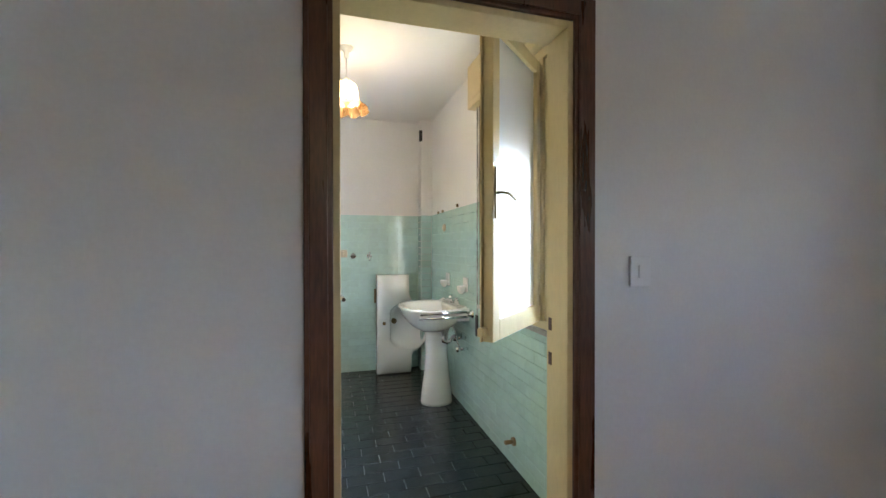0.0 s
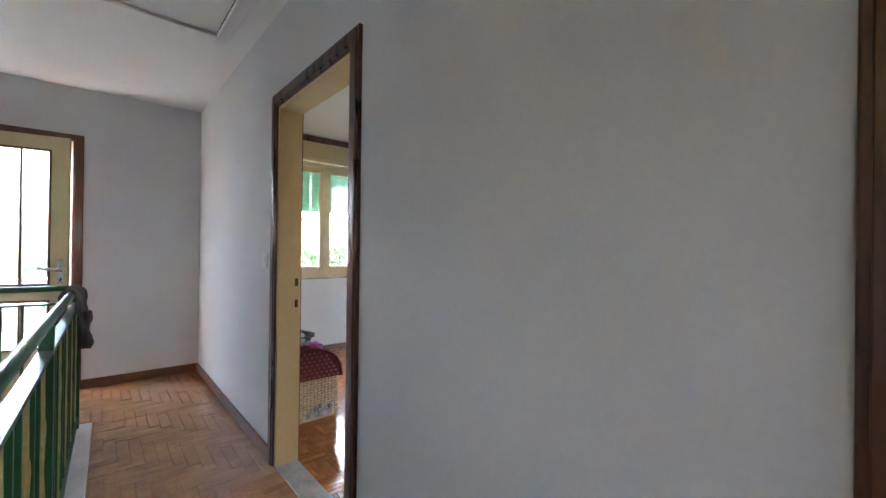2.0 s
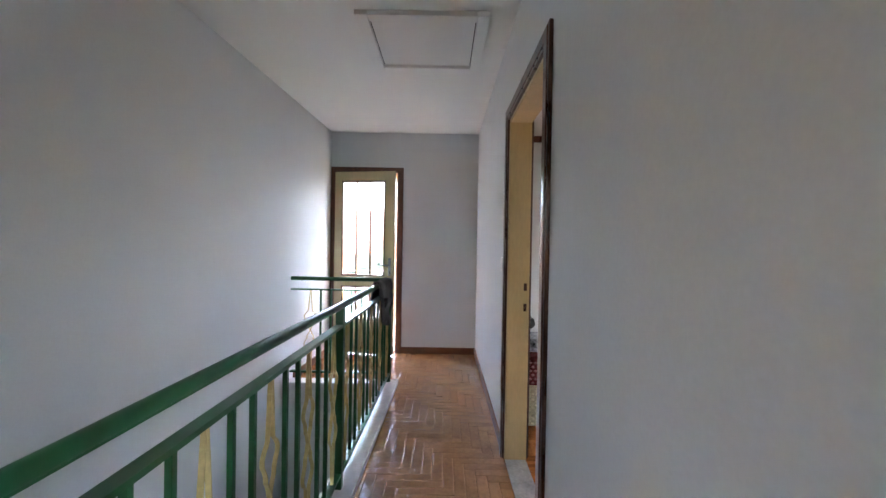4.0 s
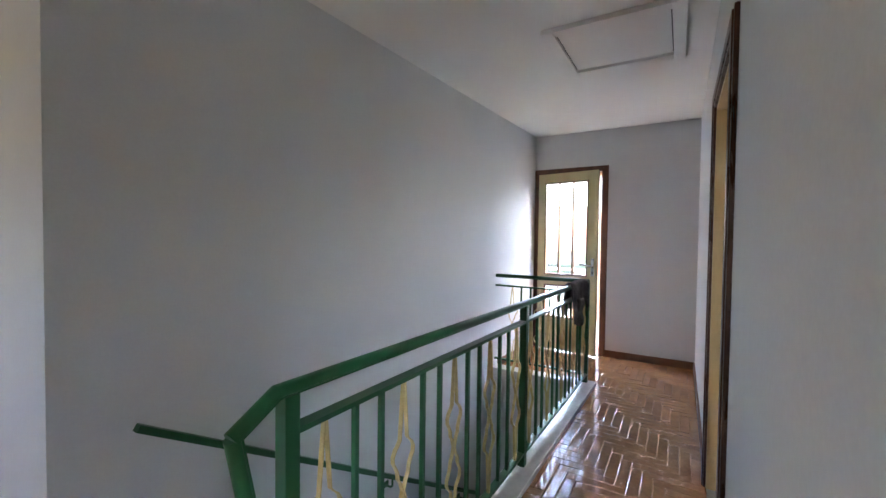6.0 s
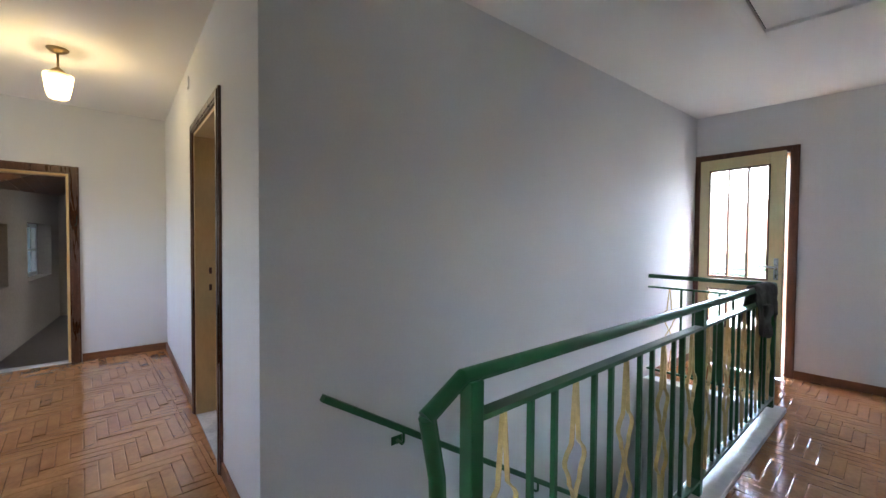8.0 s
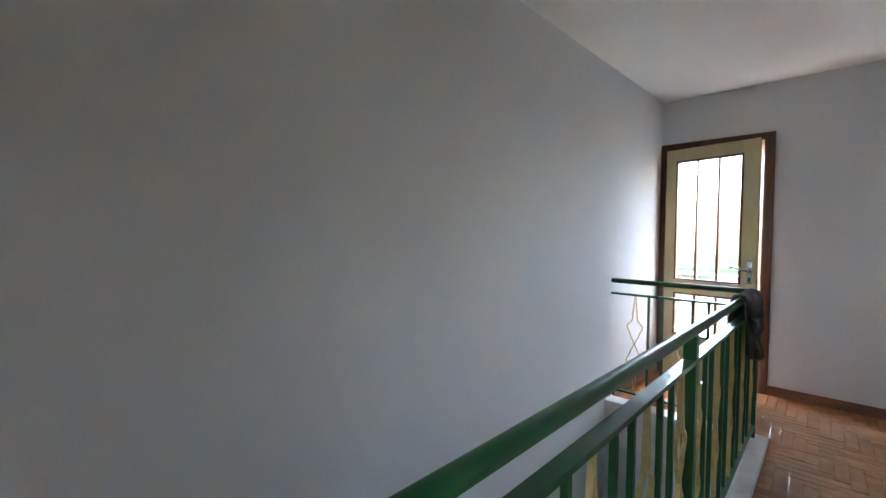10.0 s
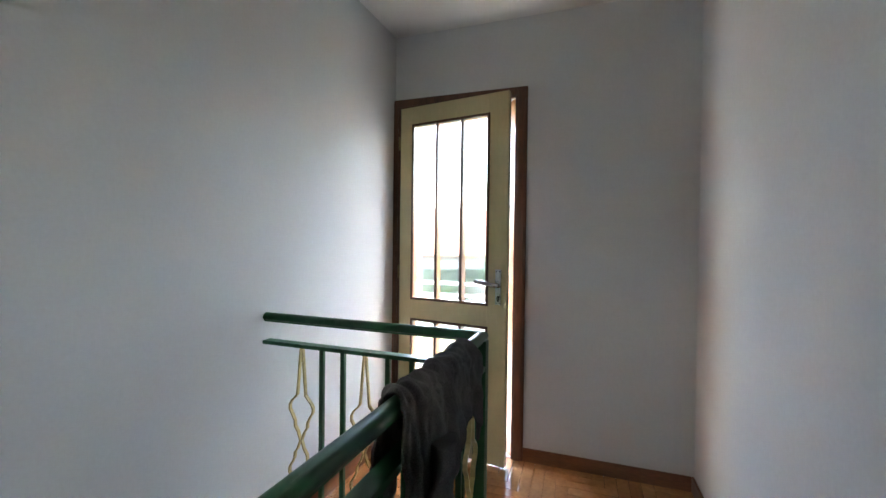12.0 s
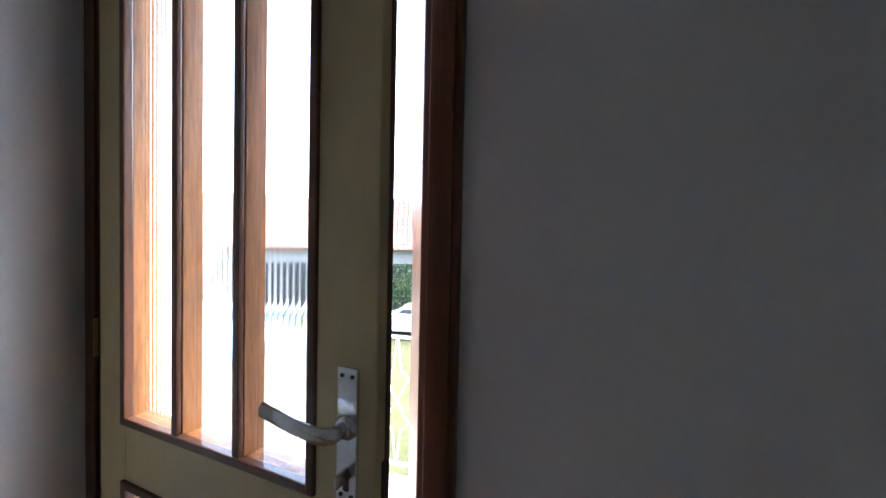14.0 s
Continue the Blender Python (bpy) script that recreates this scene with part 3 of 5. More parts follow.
# cream towards the corridor; unseen outer face made dark to cut bounced light
for nm, a in (("stile", (0, GX0, 0, LH)), ("stile", (GX1, LW, 0, LH)), ("top_rail", (GX0, GX1, UP[1], LH)),
              ("lock_rail", (GX0, GX1, LO[1], UP[0])), ("bottom_rail", (GX0, GX1, 0, LO[0]))):
    member = rail_box(nm, *a, y0=-0.024)
    rail_box("outer_face", *a, mat=REDWOOD, y1=-0.024, parent=member, label="dark brown outer face, chosen to cut bounced light")
for z0, z1 in (UP, LO):
    for nm, a in (("trim", (GX0 - 0.008, GX0 + 0.008, z0 - 0.008, z1 + 0.008)), ("trim", (GX1 - 0.008, GX1 + 0.008, z0 - 0.008, z1 + 0.008)),
                  ("trim", (GX0 + 0.008, GX1 - 0.008, z0 - 0.008, z0 + 0.008)), ("trim", (GX0 + 0.008, GX1 - 0.008, z1 - 0.008, z1 + 0.008))):
        rail_box(nm, *a, mat=REDWOOD, y0=-0.012, y1=0.007, label="dark brown glazing trim")
    for nm, a in (("rebate", (GX0, GX0 + 0.006, z0, z1)), ("rebate", (GX1 - 0.006, GX1, z0, z1)), ("rebate", (GX0 + 0.006, GX1 - 0.006, z0, z0 + 0.006)),
                  ("rebate", (GX0 + 0.006, GX1 - 0.006, z1 - 0.006, z1))):
        rail_box(nm, *a, mat=ORANGEWOOD, y0=-LT - 0.012, y1=-0.012, bev=0.001, label="orange wooden rebate")
    third = (GX1 - GX0) / 3
    for k in (1, 2):
        xm = GX0 + third * k
        rail_box("mullion", xm - 0.009, xm + 0.009, z0 + 0.006, z1 - 0.006, ORANGEWOOD, -LT - 0.01, -0.006, 0.002, label="orange wooden glazing bar")
        rail_box("mullion_cap", xm - 0.008, xm + 0.008, z0 + 0.008, z1 - 0.008, REDWOOD, -0.006, 0.005, 0.003, label="dark brown bar face")
    for k in range(3):
        xa, xb = GX0 + third * k + 0.003, GX0 + third * (k + 1) - 0.003
        count = 12 * 12
        bm = bmesh.new()
        za, zb = z0 + 0.003, z1 - 0.003
        ridge = [[bm.verts.new((xa + (xb - xa) * i / count, -0.030 + 0.0007 * abs(math.sin(math.pi * i / 12)) ** 0.6, z)) for z in (za, zb)] for i in range(count + 1)]
        for p, q in zip(ridge, ridge[1:]):
            bm.faces.new((p[0], q[0], q[1], p[1])).smooth = True
        c = [bm.verts.new(v) for v in ((xa, -0.030, za), (xb, -0.030, za), (xb, -0.030, zb), (xa, -0.030, zb), (xa, -0.034, za), (xb, -0.034, za), (xb, -0.034, zb), (xa, -0.034, zb))]
        for f in ((4, 5, 6, 7), (0, 1, 5, 4), (2, 3, 7, 6), (0, 3, 7, 4), (1, 2, 6, 5)):
            bm.faces.new([c[i] for i in f])
        ob = part("pane", bm, REEDED, leaf, "vertically reeded glass pane")
        ob.visible_shadow = False
hx = 0.661
bm = bmesh.new()
box(bm, hx - 0.018, 0, 0.893, hx + 0.018, 0.006, 1.09, 0.002)
plate = part("handle_plate", bm, SATIN, leaf, "satin aluminium handle plate")
bm = bmesh.new()
sweep(bm, [(hx, 0.004, 1.005), (hx, 0.034, 1.005), (hx - 0.006, 0.043, 1.005), (hx - 0.02, 0.048, 1.006), (hx - 0.06, 0.049, 1.012), (hx - 0.122, 0.046, 1.021)],
      [(0.0075 * math.cos(k * math.tau / 14), 0.0125 * math.sin(k * math.tau / 14)) for k in range(14)], smooth=True)
lathe(bm, [(0.019, 0.0), (0.018, 0.006), (0.0135, 0.012), (0.0, 0.012)], centre=(0, 0, 0), seg=20)
for v in bm.verts[-80:]:
    v.co = Vector((hx + v.co.x, 0.004 + v.co.z, 1.005 + v.co.y))
part("lever", bm, SATIN, plate, "satin aluminium lever handle")
for z in (0.905, 1.078):
    for dx in (-0.009, 0.009):
        bm = bmesh.new()
        cyl(bm, (hx + dx, 0.005, z), (hx + dx, 0.0075, z), 0.003, seg=8)
        part("screw", bm, BLACK, plate)
bm = bmesh.new()
cyl(bm, (hx, 0.005, 0.936), (hx, 0.008, 0.936), 0.008, seg=14)
box(bm, hx - 0.0045, 0.005, 0.912, hx + 0.0045, 0.008, 0.934, 0.001)
lock = part("keyhole", bm, BLACK, plate, "black lock cylinder")
bm = bmesh.new()
box(bm, hx - 0.002, 0.008, 0.925, hx + 0.002, 0.03, 0.945, 0.001)
part("key", bm, SATIN, plate, "small key in the lock")
bm = bmesh.new()
box(bm, LW - 0.001, -0.031, 0.90, LW + 0.002, -0.015, 0.955, 0.001)
part("latch", bm, BLACK, leaf, "dark latch plate on the door edge")
for z in (0.25, 1.05, 1.85):
    bm = bmesh.new()
    cyl(bm, (-0.004, 0.004, z - 0.04), (-0.004, 0.004, z + 0.04), 0.006, seg=10)
    part("hinge", bm, BRASS, leaf)

# the leaf opens into the corridor: turn its face that way
for ob in leaf.children_recursive:
    for v in ob.data.vertices:
        v.co.y = -v.co.y
    ob.data.flip_normals()

# ---- stair railing ----
railing = thing("stair_railing", "green painted iron stair railing with ochre ornaments", "railing", LEAN)
TOPZ = 0.940
HAND = [(0.015, -0.024), (0.015, -0.016), (0.021, -0.013)]
HAND += [(0.026 * math.cos(radians(a)), -0.002 + 0.026 * math.sin(radians(a))) for a in range(-20, 201, 11)]
HAND += [(-0.021, -0.013), (-0.015, -0.016), (-0.015, -0.024)]
HAND = [(0.72 * p, 0.72 * q) for p, q in HAND]
bm = bmesh.new()
sweep(bm, [(RAIL_X, -0.26, TOPZ), (RAIL_X, RAIL_Y, TOPZ), (0.085, RAIL_Y, TOPZ + 0.014), (0.192, RAIL_Y, TOPZ - 0.05)], HAND, smooth=False)
part("handrail", bm, GREEN, railing)
bm = bmesh.new()
SLIM = [(0.019, -0.007), (0.019, 0.007), (-0.019, 0.007), (-0.019, -0.007)]
sweep(bm, [(RAIL_X, -0.26, 0.842), (RAIL_X, RAIL_Y, 0.842), (0.06, RAIL_Y, 0.852)], SLIM)
part("upper_bar", bm, GREEN, railing)
bm = bmesh.new()
sweep(bm, [(RAIL_X, -0.26, 0.105), (RAIL_X, RAIL_Y, 0.105), (0.06, RAIL_Y, 0.105)], SLIM)
part("lower_bar", bm, GREEN, railing)
for x in (RAIL_X, -1.495, 0.055):
    bm = bmesh.new()
    box(bm, x - 0.02, RAIL_Y - 0.02, 0.03, x + 0.02, RAIL_Y + 0.02, TOPZ - 0.012 + 0.004 * (x - RAIL_X), 0.003)
    part("post", bm, GREEN, railing)
bm = bmesh.new()
sweep(bm, [(0.188, RAIL_Y, TOPZ - 0.05), (0.16, RAIL_Y, 0.75), (0.128, RAIL_Y, 0.028)], HAND, up=(1, 0, 0.1))
part("end_post", bm, GREEN, railing)


def ornament_curve():
    """Half of the ornament: offset to the side by height, from 0 to 1."""
    keys = ((0.0, 0.003), (0.26, 0.019), (0.275, 0.028), (0.295, 0.044), (0.32, 0.054), (0.345, 0.053), (0.375, 0.039), (0.40, 0.030), (0.43, 0.028), (0.455, 0.015), (0.5, 0.003))
    half = [(h, w) for h, w in keys]
    return half + [(1 - h, w) for h, w in reversed(half[:-1])]


def ornament_mesh():
    bm = bmesh.new()
    z0, z1 = 0.112, 0.84
    for sg in (-1, 1):
        pts = [(sg * w, 0, z0 + h * (z1 - z0)) for h, w in ornament_curve()]
        sweep(bm, pts, [(0.007, 0.0022), (0.007, -0.0022), (-0.007, -0.0022), (-0.007, 0.0022)], up=(1, 0, 0.05))
    me = finish(bm, "ornament")
    me.materials.append(GOLD)
    return me


def bar_mesh():
    bm = bmesh.new()
    box(bm, -0.008, -0.008, 0.112, 0.008, 0.008, 0.84, 0.001)
    me = finish(bm, "bar")
    me.materials.append(GREEN)
    return me


ORN, BAR = ornament_mesh(), bar_mesh()


def infill(kind, x, y, turn):
    ob = new("ornament" if kind else "bar", ORN if kind else BAR)
    ob.parent = railing
    ob.matrix_basis = pose(x, y, 0, 0, 0, turn + random.uniform(-1, 1))
    if kind:
        ob["label"] = "ochre wrought iron ornament"


for a, b in ((0.055, -1.495), (-1.495, RAIL_X)):
    for k in range(1, 14):
        infill(k % 3 == 1, a + (b - a) * k / 14, RAIL_Y, 0)
for k in range(8):
    infill(k % 3 == 0, RAIL_X, -0.062 + 0.0925 * k, 90)

# wall handrail going down the stairs
hand = thing("wall_handrail", "green painted handrail sloping down the stair wall", "handrail", SKEW)
HY = YS + 0.065
slope = 0.62
bm = bmesh.new()
sweep(bm, [(-0.02, HY, 0.60), (-2.6, HY, 0.60 - 2.58 * slope)], [(0.016, -0.014), (0.018, 0.0), (0.016, 0.014), (-0.016, 0.014), (-0.018, 0.0), (-0.016, -0.014)])
part("bar", bm, GREEN, hand)
for x in (-0.42, -1.45, -2.4):
    z = 0.60 + (x + 0.02) * slope
    bm = bmesh.new()
    sweep(bm, [(x, HY, z - 0.012), (x, HY, z - 0.06), (x, HY - 0.015, z - 0.075), (x, YS, z - 0.075)], circle(0.007, 8), up=(1, 0, 0), smooth=True)
    box(bm, x - 0.03, YS, z - 0.095, x + 0.03, YS + 0.006, z - 0.055, 0.002)
    part("bracket", bm, GREEN, hand)

# ---- stairs ----
for k in range(13):
    x1 = XC - 0.02 - 0.255 * k
    z = -0.18 * (k + 1)
    st = thing("stair_step", "stone stair step with marble tread", "stair step", group="stairs down")
    bm = bmesh.new()
    box(bm, max(x1 - 0.28, -3.03), stair_y(x1) - 0.03, z - 0.03, x1, 0.6, z, 0.004)
    part("tread", bm, MARBLE, st)
    bm = bmesh.new()
    box(bm, max(x1 - 0.255, -3.03), stair_y(x1) - 0.03, z - 0.21, x1, 0.6, z - 0.03)
    part("riser", bm, MARBLE, st)

# ---- garment over the railing ----
def draped(u, s):
    """u along the rail from 0 to 1, s across: negative on the stair side."""
    x = -2.45 - 0.43 * u + 0.02 * math.sin(s * 7 + u * 5)
    over = 0.047
    bunch = 0.004 * math.sin(u * 41 + s * 55) + 0.003 * math.sin(u * 88 - s * 38) + 0.003 * math.sin(u * 17 + s * 90)
    if abs(s) < over:
        a = s / over * math.pi / 2
        y, z = (0.030 + bunch * 0.5) * math.sin(a), TOPZ + (0.030 + bunch * 0.8) * math.cos(a)
    else:
        drop = abs(s) - over
        k = min(1, 0.15 + drop * 5)
        ph = u * 25 + 2.2 * math.sin(u * 6) + drop * 3
        folds = (0.027 * (abs(math.sin(ph / 2)) ** 0.7 - 0.6) + 0.008 * math.sin(u * 63 + drop * 9 + 2 * math.sin(u * 13))) * k
        y = (0.033 + 0.012 * k + folds) * (1 if s > 0 else -1)
        z = TOPZ - drop
        x += (0.10 * (0.5 - u) + 0.03 * math.sin(u * 11)) * drop
    p = Vector((x * 20, s * 7, 2.0))
    wr = 0.011 * noise.noise(p) + 0.008 * noise.noise(p * 2.3) + 0.004 * noise.noise(p * 5.1)
    return LEAN @ Vector((x, RAIL_Y + y + wr, z + 0.5 * abs(wr)))


bm = bmesh.new()
NU, NS = 100, 80
grid = []
for i in range(NU + 1):
    u = i / NU
    row = []
    front = 0.235 + 0.05 * math.sin(u * 5.1 + 1.0) + 0.035 * math.sin(u * 15) + 0.022 * math.sin(u * 41) + 0.012 * math.sin(u * 93)
    rear = 0.22 + 0.06 * math.sin(u * 8)
    for j in range(NS + 1):
        s = -rear + (front + rear) * j / NS
        row.append(bm.verts.new(draped(u, s)))
    grid.append(row)
for i in range(NU):
    for j in range(NS):
        bm.faces.new((grid[i][j], grid[i + 1][j], grid[i + 1][j + 1], grid[i][j + 1])).smooth = True
garment = thing("garment", "dark grey cotton garment draped over the green railing", "clothing")
cloth = part("cloth", bm, CLOTH, garment)
bm = bmesh.new()
sleeve = []
for i in range(31):
    h = i / 30
    ring = []
    for k in range(20):
        a = k * math.tau / 20
        w = (0.040 - 0.012 * h) * (1 + 0.35 * math.sin(3 * a + 5 * h) * (0.4 + h)) + 0.006 * noise.noise(Vector((a * 2, h * 9, 4.0)))
        d = 0.55 * w + 0.006 * math.sin(5 * a + 9 * h)
        ring.append(bm.verts.new(LEAN @ Vector((-2.56 + 0.03 * h + 0.015 * math.sin(h * 7) + w * math.cos(a), RAIL_Y + 0.062 + 0.01 * math.sin(h * 9) + d * math.sin(a), TOPZ - 0.09 - 0.20 * h))))
    sleeve.append(ring)
for r0, r1 in zip(sleeve, sleeve[1:]):
    for k in range(20):
        bm.faces.new((r0[k], r0[(k + 1) % 20], r1[(k + 1) % 20], r1[k])).smooth = True
bm.faces.new(sleeve[0][::-1])
bm.faces.new(sleeve[-1])
part("sleeve", bm, CLOTH, garment, "crumpled sleeve hanging down")
mod = cloth.modifiers.new("thickness", "SOLIDIFY")
mod.thickness = 0.005
mod.offset = 0

# ---- switches and small marks on the walls ----


def wall_switch(label, m, w=0.075, h=0.115, mat=WHITEPLASTIC, rockers=1, cat="light switch"):
    sw = thing("light_switch", label, cat, m)
    bm = bmesh.new()
    box(bm, -w / 2, -0.011, -h / 2, w / 2, 0, h / 2, 0.004)
    part("plate", bm, mat, sw)
    for k in range(rockers):
        x = (k - (rockers - 1) / 2) * 0.026
        bm = bmesh.new()
        box(bm, x - 0.011, -0.016, -0.022, x + 0.011, -0.011, 0.022, 0.002)
        part("rocker", bm, mat, sw)
    return sw


wall_switch("white plastic light switch beside the bathroom door", pose(1.485, YW, 1.185), 0.085, 0.105, PAINT)
wall_switch("white plastic light switch beside the bedroom door", pose(-2.06, YW, 1.14), 0.07, 0.09)
wall_switch("white plastic light switch beside the hall door", SKEW @ pose(XC, D3[0] - 0.13, 1.19, 0, 0, 90), 0.07, 0.09)
wall_switch("small white junction cover high on the hall wall", SKEW @ pose(XC, -2.3, 2.4, 0, 0, 90), 0.06, 0.08, PAINT, 0, "junction cover")

# ---- hall ceiling lamp ----
lamp = thing("ceiling_lamp", "short brass ceiling lamp with lit opal glass shade", "lamp", pose(0.82, -2.63, CEIL))
bm = bmesh.new()
lathe(bm, [(0.0, -0.034), (0.02, -0.033), (0.045, -0.02), (0.06, -0.008), (0.06, 0.0)], seg=24)
part("canopy", bm, BRASS, lamp, "dull brass ceiling rose")
bm = bmesh.new()
cyl(bm, (0, 0, -0.03), (0, 0, -0.14), 0.007, seg=10)
lathe(bm, [(0.008, -0.125), (0.03, -0.14), (0.048, -0.165), (0.05, -0.18)], seg=20)
part("stem", bm, BRASS, lamp)
bm = bmesh.new()
lathe(bm, [(0.045, -0.165), (0.078, -0.175), (0.082, -0.19), (0.070, -0.27), (0.058, -0.33), (0.05, -0.338), (0.0, -0.34)], seg=24)
part("shade", bm, HALLSHADE, lamp, "lit cream opal glass shade")
pl = new("hall_lamp_light", bpy.data.lights.new("hall_lamp_light", "POINT"))
pl.data.energy, pl.data.color, pl.data.shadow_soft_size = 0.55, (1.0, 0.85, 0.58), 0.03
pl.location = (0.82, -2.63, CEIL - 0.235)

# ---- bathroom ----
PX, PY = 0.575, 3.05
pend = thing("pendant_lamp", "pendant lamp with lit ruffled amber glass shade", "lamp", pose(PX, PY, CEIL + 0.02))
bm = bmesh.new()
lathe(bm, [(0.0, -0.07), (0.016, -0.07), (0.018, -0.03), (0.042, -0.012), (0.045, 0.0)], seg=20)
part("canopy", bm, WHITEPLASTIC, pend)
bm = bmesh.new()
cyl(bm, (0, 0, -0.06), (0, 0, -0.22), 0.004, seg=8)
cyl(bm, (0, 0, -0.2), (0, 0, -0.245), 0.018, seg=14)
part("cord", bm, WHITEPLASTIC, pend)
bm = bmesh.new()


def ruffle(a, k, r, z):
    t = max(0, (k - 4) / 6)
    return r * (1 + 0.16 * t * t * math.sin(a * 9)), z + 0.016 * t * math.sin(a * 9 + 0.6)


SHADE = [(0.02, -0.225), (0.05, -0.23), (0.068, -0.25), (0.074, -0.28), (0.076, -0.31), (0.080, -0.335), (0.090, -0.355), (0.103, -0.37), (0.118, -0.382), (0.128, -0.40), (0.132, -0.41)]
lathe(bm, SHADE[:7], seg=72, wave=ruffle)
part("shade", bm, BATHGLOW, pend, "upper part of the shade, paler with the bulb's glow")
bm = bmesh.new()
lathe(bm, SHADE[6:], seg=72, wave=lambda a, k, r, z: ruffle(a, k + 6, r, z))
part("rim", bm, BATHSHADE, pend, "amber ruffled glass rim")
pl = new("bathroom_lamp_light", bpy.data.lights.new("bathroom_lamp_light", "POINT"))
pl.data.energy, pl.data.color, pl.data.shadow_soft_size = 0.42, (1.0, 0.82, 0.58), 0.035
pl.location = (PX, PY, CEIL - 0.285)

# corner chase
bm = bmesh.new()
box(bm, 1.375, 4.38, 0, XB, YB, CEIL + 0.02)
structure("wall_bath_chase", bm, BATHPAINT, "boxed pipe chase in the bathroom corner")
bm = bmesh.new()
box(bm, 1.355, 4.37, 2.34, 1.385, 4.40, 2.45, 0.004)
tagged(part("pipe_stub", bm, BLACK), "black pipe stub high in the bathroom corner", "pipe")

# window of the bathroom
WY0, WY1, WYM = 1.70, 2.98, 2.17
win = tagged(new("window_1"), "cream painted bathroom window with one sash open", "window", kind="structure")
for nm, a in (("frame", (WY0, WY0 + 0.05, 0.86, 2.25)), ("frame", (WY1 - 0.05, WY1, 0.86, 2.25)), ("frame", (WY0 + 0.05, WY1 - 0.05, 0.86, 0.90)),
              ("frame", (WY0 + 0.05, WY1 - 0.05, 2.20, 2.25)), ("post", (WYM - 0.03, WYM + 0.03, 0.90, 2.20))):
    bm = bmesh.new()
    box(bm, XB - 0.012, a[0], a[2], XB + 0.055, a[1], a[3], 0.004)
    part(nm, bm, CREAM, win)
bm = bmesh.new()
box(bm, XB - 0.03, WY0 - 0.03, 0.835, XB + 0.3, WY1 + 0.03, 0.86, 0.004)
part("sill", bm, GREYMARBLE, win, "dark marble sill")


def sash(name, width, z0, z1, m, parent, mat, glassmat, label):
    """A glazed sash, hinged at its origin, x along its width."""
    ob = new(name)
    ob.parent, ob.matrix_basis = parent, m
    ob["label"] = label
    st = 0.062
    bm = bmesh.new()
    for a in ((0, st, z0, z1), (width - st, width, z0, z1), (st, width - st, z0, z0 + 0.085), (st, width - st, z1 - st, z1)):
        box(bm, a[0], -0.022, a[2], a[1], 0.022, a[3], 0.005)
    box(bm, width - 0.02, -0.03, z0, width + 0.012, -0.022, z1, 0.002)
    part("sash_frame", bm, mat, ob)
    bm = bmesh.new()
    box(bm, st - 0.004, -0.003, z0 + 0.08, width - st + 0.004, 0.003, z1 - st + 0.004)
    g = part("pane", bm, glassmat, ob, "textured glass pane")
    g.visible_shadow = False
    return ob


near = sash("sash", WYM - WY0 - 0.08, 0.905, 2.195, pose(XB + 0.02, WYM - 0.03, 0, 0, 0, -90), win, CREAM, FROST, "closed cream sash with textured glass")
ang = math.degrees(math.atan2(1.80 - 2.19, 1.03 - 1.47))
opened = sash("sash", 0.56, 0.895, 2.185, pose(1.475, 2.19, 0, 0, 0, ang), win, CREAM, FROST, "cream sash with textured glass swung open")
bm = bmesh.new()
box(bm, 0.525, 0.022, 1.38, 0.545, 0.028, 1.58, 0.002)
sweep(bm, [(0.535, 0.026, 1.48), (0.535, 0.055, 1.48), (0.50, 0.065, 1.478), (0.44, 0.066, 1.46)], circle(0.006, 8), smooth=True)
part("handle", bm, BRASS, win, "dark window handle", at=pose(1.475, 2.19, 0, 0, 0, ang))
bm = bmesh.new()
box(bm, 0.56, -0.028, 0.92, 0.60, 0.0, 0.955, 0.006)
part("catch", bm, CREAM, win, at=pose(1.475, 2.19, 0, 0, 0, ang))
for z in (1.0, 2.05):
    bm = bmesh.new()
    cyl(bm, (XB - 0.02, WYM - 0.005, z - 0.03), (XB - 0.02, WYM - 0.005, z + 0.03), 0.008, seg=10)
    part("hinge", bm, BRASS, win)
for a in ((WY1 - 0.004, WY1 + 0.016, 0.86, 2.25), (WY0 - 0.016, WY0 + 0.004, 0.86, 2.25)):
    bm = bmesh.new()
    box(bm, XB - 0.016, a[0], a[2], XB - 0.012, a[1], a[3], 0.001)
    box(bm, XB - 0.012, max(a[0], WY1) if a[0] > 2 else a[0], a[2], XB - 0.006, a[1] if a[0] > 2 else WY0, a[3])
    part("edge_strip", bm, REDWOOD, win, "narrow brown wooden edge strip")
sb = thing("shutter_box", "cream painted roller shutter box above the bathroom window", "shutter box")
bm = bmesh.new()
box(bm, XB - 0.06, WY0 - 0.02, 2.253, XB, WY1 + 0.14, CEIL + 0.018, 0.006)
part("body", bm, CREAM, sb)
bm = bmesh.new()
box(bm, XB - 0.066, WY0 + 0.05, 2.30, XB - 0.06, WY1 + 0.04, CEIL - 0.03, 0.003)
part("panel", bm, CREAM, sb)
sh = thing("roller_shutter", "brown roller shutter partly lowered outside the bathroom window", "roller shutter")
for k in range(11):
    z = 1.78 + 0.045 * k
    bm = bmesh.new()
    box(bm, XB + 0.20, WY0, z, XB + 0.212, WY1, z + 0.042, 0.004)
    part("slat", bm, BROWNSHUTTER, sh)
strap = thing("strap_winder", "dark shutter strap winder on the tiled wall", "strap winder")
bm = bmesh.new()
box(bm, XB - 0.022, 3.03, 0.63, XB - 0.009, 3.065, 0.78, 0.003)
part("cover", bm, BLACK, strap)
bm = bmesh.new()
box(bm, XB - 0.014, 3.04, 0.78, XB - 0.0105, 3.055, 2.255)
